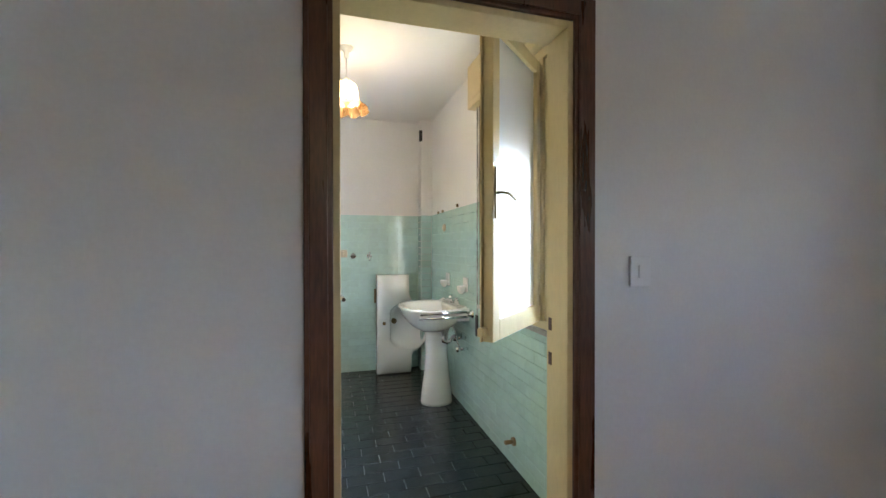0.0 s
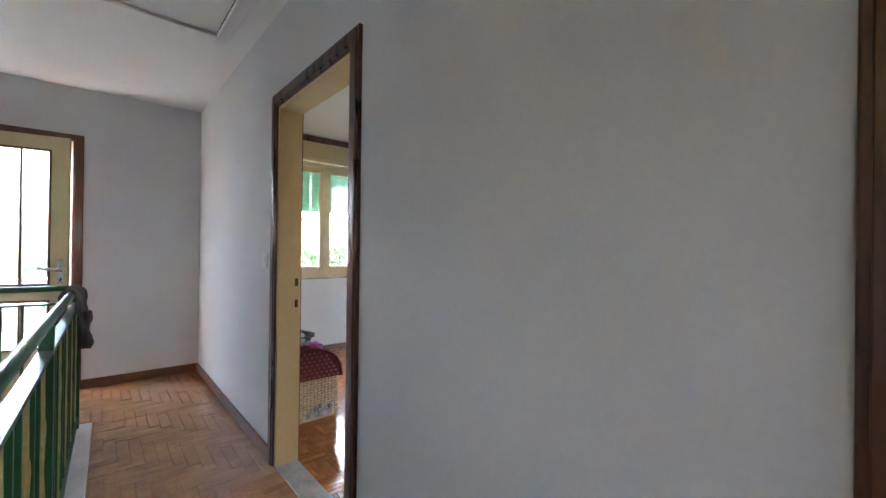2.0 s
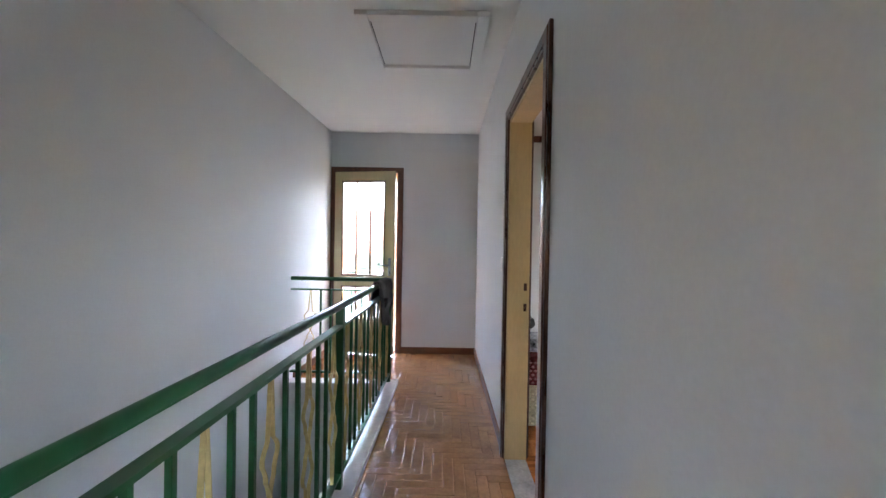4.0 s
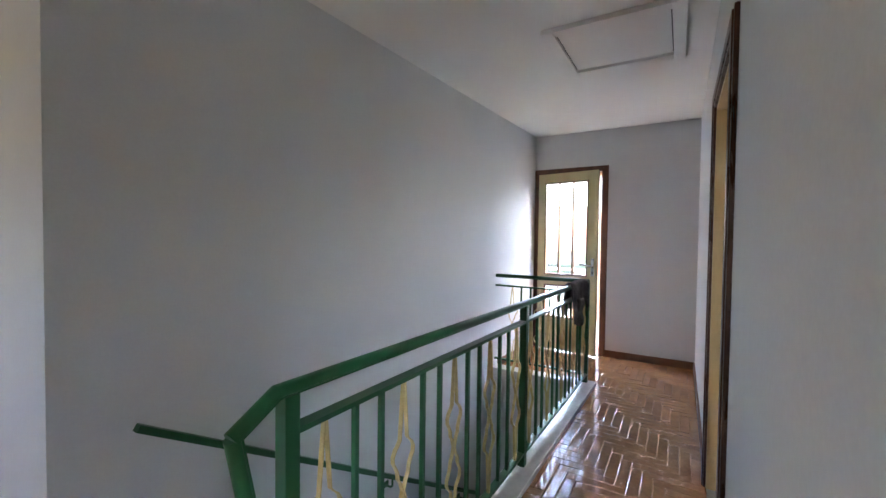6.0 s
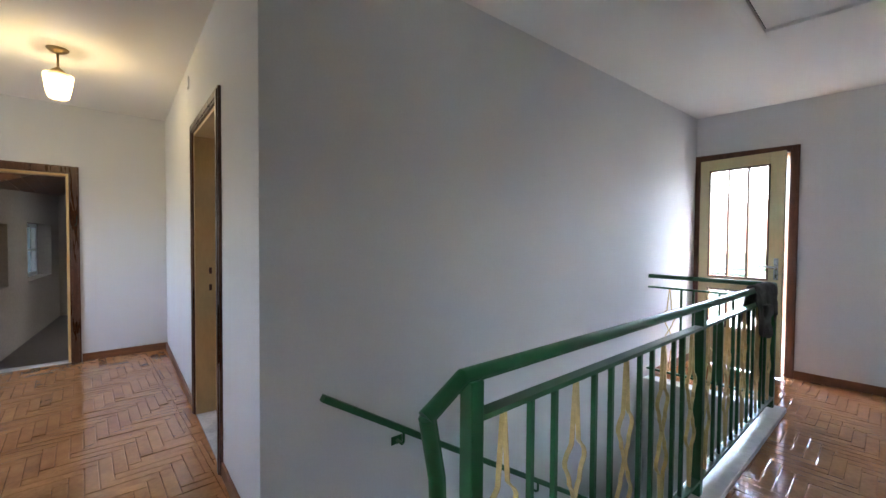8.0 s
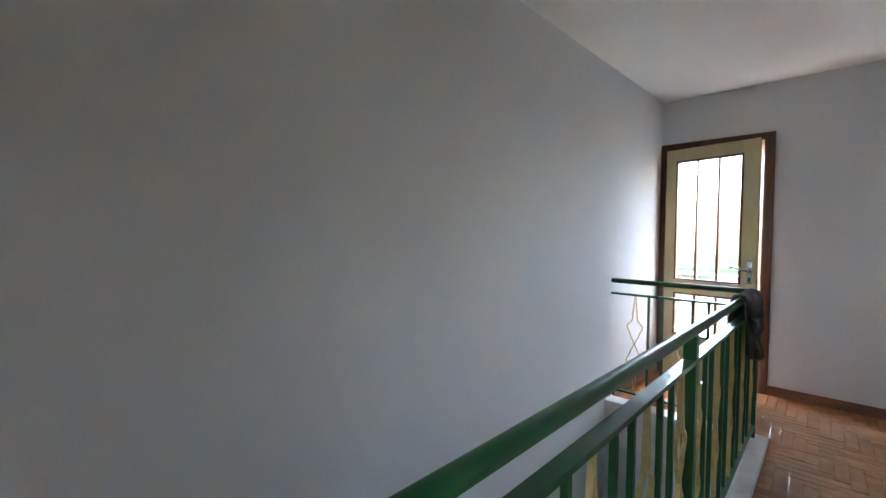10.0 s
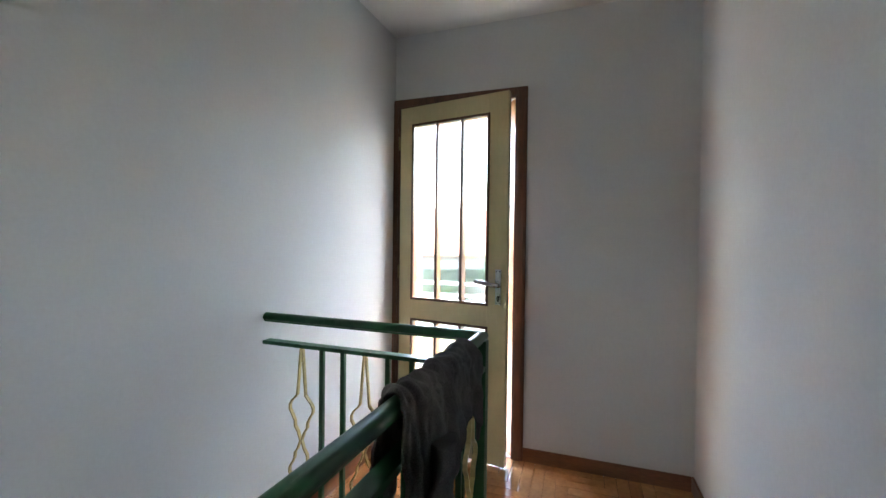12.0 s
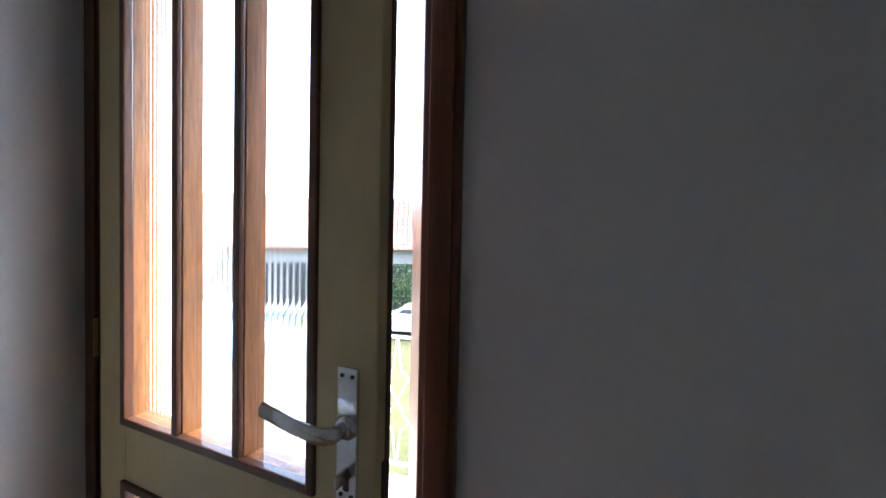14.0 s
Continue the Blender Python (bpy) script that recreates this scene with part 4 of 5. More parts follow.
part("strap", bm, GREYFABRIC, strap, "grey shutter strap")

# pedestal basin
basin = thing("pedestal_basin", "white porcelain basin on a flared pedestal", "washbasin", pose(1.24, 3.50, 0))
bm = bmesh.new()


def ped_wave(a, k, r, z):
    return r * (1 + 0.04 * math.cos(2 * a)), z


lathe(bm, [(0.0, 0.0), (0.125, 0.0), (0.126, 0.02), (0.117, 0.1), (0.098, 0.25), (0.085, 0.42), (0.09, 0.55), (0.11, 0.62), (0.13, 0.66), (0.0, 0.665)], centre=(0.065, 0.03, 0), seg=36, squash=(1, 0.9), wave=ped_wave)
part("pedestal", bm, PORCELAIN, basin)
bm = bmesh.new()


def bowl(a, k, r, z):
    # squared towards the wall (+x), rounded to the room
    c = math.cos(a)
    return r * (1.0 + (0.10 * c * c if c > 0 else 0.0) + 0.05 * math.sin(2 * a) ** 2), z


lathe(bm, [(0.0, 0.60), (0.09, 0.61), (0.15, 0.645), (0.205, 0.70), (0.238, 0.755), (0.252, 0.788), (0.255, 0.80), (0.248, 0.806), (0.225, 0.803), (0.205, 0.785), (0.185, 0.74), (0.14, 0.69), (0.06, 0.672), (0.0, 0.67)],
      centre=(0.0, -0.05, 0), seg=56, squash=(1.0, 1.18), wave=bowl)
part("bowl", bm, PORCELAIN, basin)
bm = bmesh.new()
box(bm, 0.14, -0.28, 0.70, 0.25, 0.18, 0.802, 0.02)
part("deck", bm, PORCELAIN, basin)
bm = bmesh.new()
for yy in (-0.13, 0.03):
    lathe(bm, [(0.018, 0.80), (0.016, 0.825), (0.024, 0.835), (0.022, 0.86), (0.0, 0.865)], centre=(0.19, yy, 0), seg=14)
cyl(bm, (0.19, -0.13, 0.815), (0.19, 0.03, 0.815), 0.012, seg=12)
sweep(bm, [(0.19, -0.05, 0.815), (0.17, -0.05, 0.845), (0.10, -0.05, 0.852), (0.07, -0.05, 0.835)], circle(0.011, 10), up=(0, 1, 0), smooth=True)
part("tap", bm, CHROME, basin, "chrome mixer tap")

towel = thing("towel_rail", "chrome double towel rail projecting beside the basin", "towel rail", pose(XB - 0.008, 3.15, 0.768))
bm = bmesh.new()
lathe(bm, [(0.0, 0.0), (0.033, 0.0), (0.033, 0.006), (0.02, 0.016), (0.016, 0.03), (0.0, 0.03)], seg=20)
part("wall_rose", bm, CHROME, towel, at=pose(0, 0, 0, 0, -90, 0))
for z in (-0.018, 0.018):
    bm = bmesh.new()
    cyl(bm, (-0.03, 0, z * 0.5), (-0.05, 0, z), 0.009, seg=12)
    cyl(bm, (-0.05, 0, z), (-0.40, -0.015 if z > 0 else 0.012, z), 0.0095, seg=14)
    part("bar", bm, CHROME, towel)
pip = thing("basin_pipes", "chrome basin waste and supply valves under the basin", "pipes")
bm = bmesh.new()
sweep(bm, [(1.33, 3.43, 0.60), (1.33, 3.41, 0.52), (1.38, 3.41, 0.50), (1.41, 3.41, 0.55), (XB - 0.008, 3.41, 0.56)], circle(0.014, 10), up=(0, 1, 0), smooth=True)
part("trap", bm, CHROME, pip)
for y, z in ((3.25, 0.49), (3.31, 0.56)):
    bm = bmesh.new()
    cyl(bm, (XB - 0.008, y, z), (XB - 0.09, y, z), 0.011, seg=10)
    lathe(bm, [(0.0, -0.02), (0.02, -0.018), (0.02, 0.018), (0.0, 0.02)], centre=(XB - 0.09, y, z), seg=12)
    cyl(bm, (XB - 0.07, y, z), (XB - 0.10, y + 0.06, z + 0.10), 0.006, seg=8)
    part("valve", bm, CHROME, pip)

# small hip bath stood on end against the back wall
tub = thing("upright_hip_bath", "white enamelled hip bath stood on end against tiles", "bathtub", pose(0.92, 4.335, 0))
outline = []
for x, z in ((0, 0), (0.34, 0), (0.345, 0.16), (0.365, 0.205), (0.43, 0.24), (0.49, 0.30), (0.52, 0.38), (0.525, 0.47), (0.50, 0.56), (0.455, 0.63), (0.40, 0.68), (0.345, 0.735), (0.32, 0.80), (0.315, 0.985), (0, 0.985)):
    outline.append((x, z))
dense = []
for (xa, za), (xb, zb) in zip(outline, outline[1:] + outline[:1]):
    n = max(1, int(math.hypot(xb - xa, zb - za) / 0.04))
    dense += [(xa + (xb - xa) * k / n, za + (zb - za) * k / n) for k in range(n)]
cx, cz = 0.315, 0.475
bm = bmesh.new()
rings = []
backring = [bm.verts.new((x, 0.125, z)) for x, z in dense]
edge0 = [bm.verts.new((x, 0.012, z)) for x, z in dense]
edge1 = [bm.verts.new((x + (cx - x) * 0.03, 0.0, z + (cz - z) * 0.03)) for x, z in dense]
rings = [backring, edge0, edge1]
for k, (s, d) in enumerate(((1.0, 0.0), (0.985, 0.004), (0.96, 0.018), (0.91, 0.045), (0.82, 0.070), (0.68, 0.088), (0.48, 0.099), (0.25, 0.105), (0.0, 0.107))):
    ring = []
    for x, z in dense:
        a = math.atan2(z - cz, x - cx)
        reach = math.hypot(x - cx, z - cz)
        r = min((abs(math.cos(a) / 0.22) ** 2.6 + abs(math.sin(a) / 0.235) ** 2.6) ** (-1 / 2.6), 0.94 * reach) * s
        ring.append(bm.verts.new((max(0.125 + 0.1 * (1 - s), cx + r * math.cos(a)), d, cz + r * math.sin(a))))
    rings.append(ring)
for r0, r1 in zip(rings, rings[1:]):
    for i in range(len(dense)):
        f = bm.faces.new((r0[i], r0[(i + 1) % len(dense)], r1[(i + 1) % len(dense)], r1[i]))
        f.smooth = r0 not in (backring,)
bm.faces.new(backring)
part("shell", bm, PORCELAIN, tub)
for x, z, r in ((0.175, 0.515, 0.026), (0.068, 0.505, 0.017)):
    bm = bmesh.new()
    y = 0.055 if x > 0.1 else 0.002
    cyl(bm, (x, y - 0.004, z), (x, y + 0.05, z), r, seg=18)
    part("drain", bm, BRASS, tub, "dull metal drain fitting")
bm = bmesh.new()
box(bm, -0.018, 0.09, 0.70, 0.0, 0.12, 0.84, 0.004)
part("grip", bm, BRASS, tub, "dark metal grip on the side")

for y, z in ((3.78, 0.975), (3.30, 0.968)):
    hold = thing("cup_holder", "white ceramic cup holder on the aqua tiles", "cup holder", pose(XB - 0.008, y, z), "bathroom wall holders")
    bm = bmesh.new()
    box(bm, -0.012, -0.045, -0.05, 0, 0.045, 0.06, 0.004)
    part("back", bm, PORCELAIN, hold)
    bm = bmesh.new()
    lathe(bm, [(0.012, -0.065), (0.03, -0.045), (0.038, -0.01), (0.034, -0.005), (0.024, -0.04), (0.0, -0.05)], centre=(-0.04, 0, 0), seg=18)
    part("cup", bm, PORCELAIN, hold)
for y, z in ((3.52, 1.606), (4.11, 1.59), (3.96, 1.59)):
    bm = bmesh.new()
    box(bm, XB - 0.018, y - 0.007, z - 0.013, XB, y + 0.007, z + 0.013, 0.003)
    tagged(part("wall_hook", bm, BRASS), "dark metal hook on the bathroom wall", "hook", "bathroom hooks")
sock = thing("wall_outlet", "round beige outlet on the aqua tiles", "outlet", pose(XB - 0.008, 3.89, 1.437, 0, -90, 0))
bm = bmesh.new()
lathe(bm, [(0.0, 0.0), (0.034, 0.0), (0.034, 0.012), (0.02, 0.02), (0.0, 0.02)], seg=20)
part("cover", bm, BEIGEPLASTIC, sock)
wall_switch("beige power outlet on the bathroom back wall", pose(0.60, YB - 0.008, 1.195), 0.085, 0.075, BEIGEPLASTIC, 1, "outlet")
for x, lab in ((0.70, "small chrome stopcock on the back wall"), (0.86, "chrome wall tap for a washing machine")):
    tp = thing("wall_tap", lab, "tap", pose(x, YB - 0.008, 1.17))
    bm = bmesh.new()
    cyl(bm, (0, 0, 0), (0, -0.012, 0), 0.027, seg=16)
    cyl(bm, (0, -0.01, 0), (0, -0.06, 0), 0.013, seg=12)
    part("body", bm, CHROME, tp)
    bm = bmesh.new()
    cyl(bm, (0, -0.05, 0.005), (0, -0.05, 0.04 if x > 0.8 else 0.02), 0.011 if x > 0.8 else 0.02, seg=12)
    if x > 0.8:
        cyl(bm, (0, -0.045, 0), (0, -0.06, -0.05), 0.009, seg=10)
    part("knob", bm, CHROME, tp)
fl = thing("floor_valve", "small brass bidet stub low on the tiled wall", "valve", pose(XB - 0.008, 2.46, 0.15))
bm = bmesh.new()
cyl(bm, (0, 0, 0), (-0.012, 0, 0), 0.024, seg=14)
cyl(bm, (-0.01, 0, 0), (-0.06, 0, 0), 0.012, seg=12)
part("stub", bm, BRASS, fl)

# bathroom door, folded back inside the room
bl = thing("bathroom_door_leaf", "cream painted bathroom door standing open inside", "door", pose(BATH[0] + 0.02, YN + 0.01, 0.012, 0, 0, 92))
bm = bmesh.new()
box(bm, 0, 0.0, 0, 0.74, 0.04, 2.0, 0.004)
part("panel", bm, CREAM, bl)
bm = bmesh.new()
sweep(bm, [(0.68, 0.0, 1.02), (0.68, -0.045, 1.02), (0.665, -0.055, 1.02), (0.57, -0.055, 1.02)], circle(0.009, 10), smooth=True)
box(bm, 0.66, -0.006, 0.93, 0.70, 0.0, 1.09, 0.002)
part("handle", bm, CHROME, bl, "chrome lever handle")

# ---- bedroom ----
BY0, BY1 = 2.36, 3.24
win2 = tagged(new("window_2"), "cream painted bedroom window with two closed sashes", "window", kind="structure")
for nm, a in (("frame", (BY0, BY0 + 0.045, 0.88, 2.22)), ("frame", (BY1 - 0.045, BY1, 0.88, 2.22)), ("frame", (BY0 + 0.045, BY1 - 0.045, 0.88, 0.92)), ("frame", (BY0 + 0.045, BY1 - 0.045, 2.17, 2.22))):
    bm = bmesh.new()
    box(bm, XE - 0.06, a[0], a[2], XE + 0.008, a[1], a[3], 0.004)
    part(nm, bm, CREAM, win2)
bw = (BY1 - BY0 - 0.09) / 2 - 0.004
sash("sash", bw, 0.92, 2.168, pose(XE - 0.012, BY0 + 0.046, 0, 0, 0, 90), win2, CREAM, CLEAR, "cream sash with clear glass")
sash("sash", bw, 0.92, 2.168, pose(XE - 0.012, BY1 - 0.046, 0, 0, 0, -90), win2, CREAM, CLEAR, "cream sash with clear glass")
bm = bmesh.new()
cyl(bm, (XE + 0.018, (BY0 + BY1) / 2, 1.10), (XE + 0.035, (BY0 + BY1) / 2, 1.10), 0.012, seg=12)
sweep(bm, [(XE + 0.035, (BY0 + BY1) / 2, 1.10), (XE + 0.04, (BY0 + BY1) / 2, 1.09), (XE + 0.042, (BY0 + BY1) / 2, 1.0)], circle(0.007, 8), up=(0, 1, 0), smooth=True)
part("handle", bm, CREAM, win2)
bm = bmesh.new()
box(bm, XO - 0.03, BY0 - 0.03, 0.855, XE + 0.035, BY1 + 0.03, 0.88, 0.004)
part("sill", bm, GREYMARBLE, win2, "grey marble sill")
sb2 = thing("shutter_box", "cream painted roller shutter box above the bedroom window", "shutter box")
bm = bmesh.new()
box(bm, XE, BY0 - 0.04, 2.222, XE + 0.07, BY1 + 0.07, 2.44, 0.006)
part("body", bm, CREAM, sb2)
bm = bmesh.new()
box(bm, XE + 0.07, BY0, 2.25, XE + 0.077, BY1, 2.41, 0.003)
part("panel", bm, CREAM, sb2)
sh2 = thing("roller_shutter", "green slatted roller shutter half lowered outside the bedroom window", "roller shutter")
for k in range(13):
    z = 1.66 + 0.048 * k
    bm = bmesh.new()
    box(bm, XO + 0.07, BY0, z, XO + 0.082, BY1, z + 0.0435, 0.003)
    for j in range(8):
        y = BY0 + j * 0.121
        box(bm, XO + 0.073, y, z + 0.043, XO + 0.079, y + 0.105, z + 0.0485)
    part("slat", bm, GREENSHUTTER, sh2)
st2 = thing("strap_winder", "beige shutter strap and winder beside the bedroom window", "strap winder")
bm = bmesh.new()
box(bm, XE, 3.275, 0.62, XE + 0.015, 3.31, 0.80, 0.003)
part("cover", bm, BEIGEPLASTIC, st2)
bm = bmesh.new()
box(bm, XE + 0.004, 3.285, 0.80, XE + 0.007, 3.30, 2.24)
part("strap", bm, BEIGEPLASTIC, st2)
cr = thing("curtain_pelmet", "dark brown wooden curtain rail below the bedroom ceiling", "curtain rail")
bm = bmesh.new()
box(bm, XE + 0.10, 1.9, 2.43, XE + 0.13, 3.75, 2.50, 0.006)
part("board", bm, DARKWOOD, cr)
bm = bmesh.new()
box(bm, XE, 1.92, 2.46, XE + 0.10, 1.95, 2.50, 0.003)
box(bm, XE, 3.70, 2.46, XE + 0.10, 3.73, 2.50, 0.003)
part("bracket", bm, DARKWOOD, cr)

# wicker trunk
TXF, TY0, TY1 = -2.285, 1.65, 2.09
trunk = thing("wicker_trunk", "cream wicker trunk with domed maroon quilted lid", "trunk")
bm = bmesh.new()
box(bm, TXF - 0.72, TY0 + 0.012, 0, TXF - 0.012, TY1 - 0.012, 0.29, 0.01)
part("body", bm, WICKER, trunk)
rects = []
rows_n, cols_n = 15, 17
for face in (0, 1):
    for r in range(rows_n):
        for c in range(cols_n if face == 0 else 26):
            z0, z1 = 0.012 + r * 0.0187, 0.012 + r * 0.0187 + 0.0165
            w = 0.44 / 17
            out = 0.004 if (r + c) % 2 else 0.010
            if face == 0:
                y0 = TY0 + c * w
                rects.append((Vector((TXF - 0.012 + out - 0.006, y0 + 0.001, z0)), Vector((0, w - 0.002, 0)), Vector((0, 0, z1 - z0)), Vector((1, 0, 0))))
            else:
                x0 = TXF - 0.01 - (c + 1) * w
                rects.append((Vector((x0 + 0.001, TY1 - 0.012 + out - 0.006, z0)), Vector((w - 0.002, 0, 0)), Vector((0, 0, z1 - z0)), Vector((0, 1, 0))))
pieces("weave", rects, 0.006, 0.004, WICKER, trunk, "woven cream wicker strands")
bm = bmesh.new()
arc = []
for k in range(25):
    a = math.pi * k / 24
    arc.append(((TY0 + TY1) / 2 - 0.235 * math.cos(a), 0.295 + 0.215 * math.sin(a) ** 0.8))
nx = 30
gridv = []
for i in range(nx + 1):
    x = TXF + 0.008 - 0.745 * i / nx
    gridv.append([bm.verts.new((x, y, z)) for y, z in arc])
for i in range(nx):
    for j in range(24):
        bm.faces.new((gridv[i][j], gridv[i + 1][j], gridv[i + 1][j + 1], gridv[i][j + 1])).smooth = True
bm.faces.new(gridv[0])
bm.faces.new(gridv[-1][::-1])
lid = part("lid", bm, MAROON, trunk, "domed maroon quilted lid")
rects = []
for k in range(7):
    for j in range(13):
        y = TY0 + 0.0 + j * 0.036 + (0.018 if k % 2 else 0)
        z = 0.31 + k * 0.028
        dy = abs(y - (TY0 + TY1) / 2) / 0.225
        if dy < 1 and z + 0.02 < 0.30 + 0.21 * math.sqrt(max(0, 1 - dy * dy)):
            rects.append((Vector((TXF + 0.008, y - 0.013, z)), Vector((0, 0.013, 0.011)), Vector((0, 0.013, -0.011)), Vector((1, 0, 0))))
pieces("quilting", rects, 0.004, 0.003, material("faded_rose_thread", (0.30, 0.11, 0.11), 0.9, vary=0.3, bump=0.2), trunk, "faded rose stitched diamonds")
bm = bmesh.new()
sweep(bm, [(TXF + 0.012, y, z) for y, z in arc], circle(0.009, 8), up=(1, 0, 0), smooth=True)
part("piping", bm, MAROON, trunk)
bm = bmesh.new()
box(bm, TXF + 0.0, TY0 + 0.20, 0.03, TXF + 0.007, TY1 - 0.06, 0.07, 0.002)
for k in range(5):
    lathe(bm, [(0.0, 0.0), (0.02, 0.01), (0.022, 0.03), (0.012, 0.045), (0.0, 0.05)], centre=(TXF + 0.002, TY0 + 0.24 + k * 0.035, 0.04 + 0.02 * (k % 3)), seg=8, squash=(0.25, 1))
part("painted_figure", bm, GREYFABRIC, trunk, "small grey and green painted decoration")

pile = thing("clothes_pile", "crumpled grey and black clothes lying on the trunk", "clothing")


def crumple(name, centre, size, mat, seed, amp=0.35):
    bm = bmesh.new()
    bmesh.ops.create_icosphere(bm, subdivisions=4, radius=1.0)
    for v in bm.verts:
        p = v.co.normalized()
        k = 1 + amp * noise.fractal(p * 1.7 + Vector((seed, 0, 0)), 1.0, 2.0, 4)
        v.co = Vector((centre[0] + p.x * k * size[0], centre[1] + p.y * k * size[1], centre[2] + p.z * k * size[2]))
    for f in bm.faces:
        f.smooth = True
    return part(name, bm, mat, pile)


crumple("shirt", (-2.475, 1.79, 0.56), (0.16, 0.15, 0.06), GREYFABRIC, 3.1)
crumple("cap", (-2.455, 1.74, 0.70), (0.07, 0.065, 0.055), BLACK, 5.7, 0.12)
crumple("belt_bag", (-2.415, 1.86, 0.58), (0.07, 0.09, 0.035), BLACK, 8.2)
crumple("scarf", (-2.395, 1.95, 0.50), (0.06, 0.06, 0.03), PINK, 9.4)

# ---- dark room beyond the hall ----
DY0, DY1, DX0, DX1 = -7.5, YH - 0.12, -0.3, 1.36
ASLANT = pose(DX1, -4.45, 0, 0, 0, -7.2) @ pose(-DX1, 4.45, 0)
# the room's dimness is put into these lowered wall and floor colours
DIMPAINT = material("dimmed_plaster", (0.27, 0.23, 0.18), 0.9, vary=0.1, scale=1, fine=30, bump=0.2)
DIMFLOOR = material("dimmed_floor", (0.10, 0.085, 0.07), 0.6, vary=0.2, scale=2, fine=30, bump=0.1)
DIMWIN = [(-7.0, -5.75, 0.70, 1.42), (-5.0, -4.6, 0.72, 1.38)]
wall("wall_dark_far", "y", DY0, DY0 - 0.12, DX0 - 0.12, DX1 + 0.12, -0.2, 2.6, DIMPAINT, "plaster wall of the unlit room, darkened in its colour")
wall("wall_dark_left", "x", DX1, DX1 + 0.25, DY0 - 0.1, DY1 - 0.02, -0.2, 2.6, DIMPAINT, "darkened plaster side wall with small windows", DIMWIN, ASLANT)
wall("wall_dark_right", "x", DX0, DX0 - 0.12, DY0, DY1, -0.2, 2.6, DIMPAINT, "darkened plaster side wall of the unlit room")
# translucent sheet added in each window to hold back the daylight
DIMSHEET = bpy.data.materials.new("window_dim_sheet")
DIMSHEET.use_nodes = True
bn = DIMSHEET.node_tree.nodes
tr = bn.new("ShaderNodeBsdfTranslucent")
tr.inputs[0].default_value = (0.10, 0.105, 0.10, 1)
DIMSHEET.node_tree.links.new(tr.outputs[0], bn["Material Output"].inputs[0])
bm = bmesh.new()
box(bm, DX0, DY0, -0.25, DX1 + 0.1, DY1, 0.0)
structure("floor_dark_room", bm, DIMFLOOR, "darkened grey floor of the unlit room", "floor")
bm = bmesh.new()
SLOPE = pose(DX1, 0, 1.71, 0, math.degrees(math.atan(0.45)), 0)
box(bm, -2.0, DY0 - 0.12, 0.015, 0.35, DY1, 0.12, 0, SLOPE)
for k in range(23):
    box(bm, -1.95 + 0.1 * k + 0.003, DY0, 0.0, -1.85 + 0.1 * k, DY1, 0.015, 0.003, SLOPE)
structure("ceiling_dark_room", bm, BOARDS, "brown boarded ceiling of the unlit room", "ceiling")
for y0, y1, z0, z1 in DIMWIN:
    w3 = tagged(new("window_3"), "small white window in the unlit room", "window", kind="structure")
    w3.matrix_basis = ASLANT
    bm = bmesh.new()
    for a in ((y0, y0 + 0.05, z0, z1), (y1 - 0.05, y1, z0, z1), (y0 + 0.05, y1 - 0.05, z0, z0 + 0.05), (y0 + 0.05, y1 - 0.05, z1 - 0.05, z1), (y0 + 0.05, y1 - 0.05, (z0 + z1) / 2 - 0.015, (z0 + z1) / 2 + 0.015)):
        box(bm, DX1 + 0.15, a[0], a[2], DX1 + 0.2, a[1], a[3], 0.003)
    part("window_frame", bm, WHITEPLASTIC, w3)
    # added sheet that dims the light through this window
    bm = bmesh.new()
    box(bm, DX1 + 0.215, y0, z0, DX1 + 0.22, y1, z1)
    part("blind", bm, DIMSHEET, w3, "translucent sheet added to dim the window")
# room behind the hall door
# opening in this unseen wall is added to give the room some daylight
wall("wall_side_room", "x", -1.4, -1.5, -2.9, YS - 0.12, -0.2, 2.5, PAINT, "plain wall of the side room", [(-2.25, -1.85, 1.2, 1.9)], SKEW)
bm = bmesh.new()
box(bm, -1.4, -2.9, -0.25, XC - 0.12, YS - 0.12, 0.0, 0, SKEW)
structure("floor_side_room", bm, MOSAIC, "reddish parquet of the side room", "floor")
bm = bmesh.new()
box(bm, -1.5, -3.0, 2.5, XC - 0.12, YS - 0.12, 2.6, 0, SKEW)
structure("ceiling_side_room", bm, CEILING, "plain ceiling of the side room", "ceiling")
wall("wall_side_room_end", "y", -2.9, -3.0, -1.5, XC - 0.12, -0.2, 2.5, PAINT, "plain end wall of the side room", turn=SKEW)
dl = thing("side_door_leaf", "brown wooden door leaf standing open in the side room", "door", SKEW @ pose(XC - 0.125, D3[1] - 0.02, 0.01, 0, 0, 184))
bm = bmesh.new()
box(bm, 0, 0, 0, 0.6, 0.04, 1.99, 0.004)
part("panel", bm, BROWNWOOD, dl)
bm = bmesh.new()
box(bm, 0.55, 0.04, 0.95, 0.58, 0.05, 1.1, 0.002)
part("handle_plate", bm, BRASS, dl)

# ---- outdoors ----
GZ = -3.15
bm = bmesh.new()
bmesh.ops.create_grid(bm, x_segments=40, y_segments=40, size=400)
for v in bm.verts:
    v.co.z = GZ
structure("ground", bm, GRASS, "dry trodden grass yard", "ground")

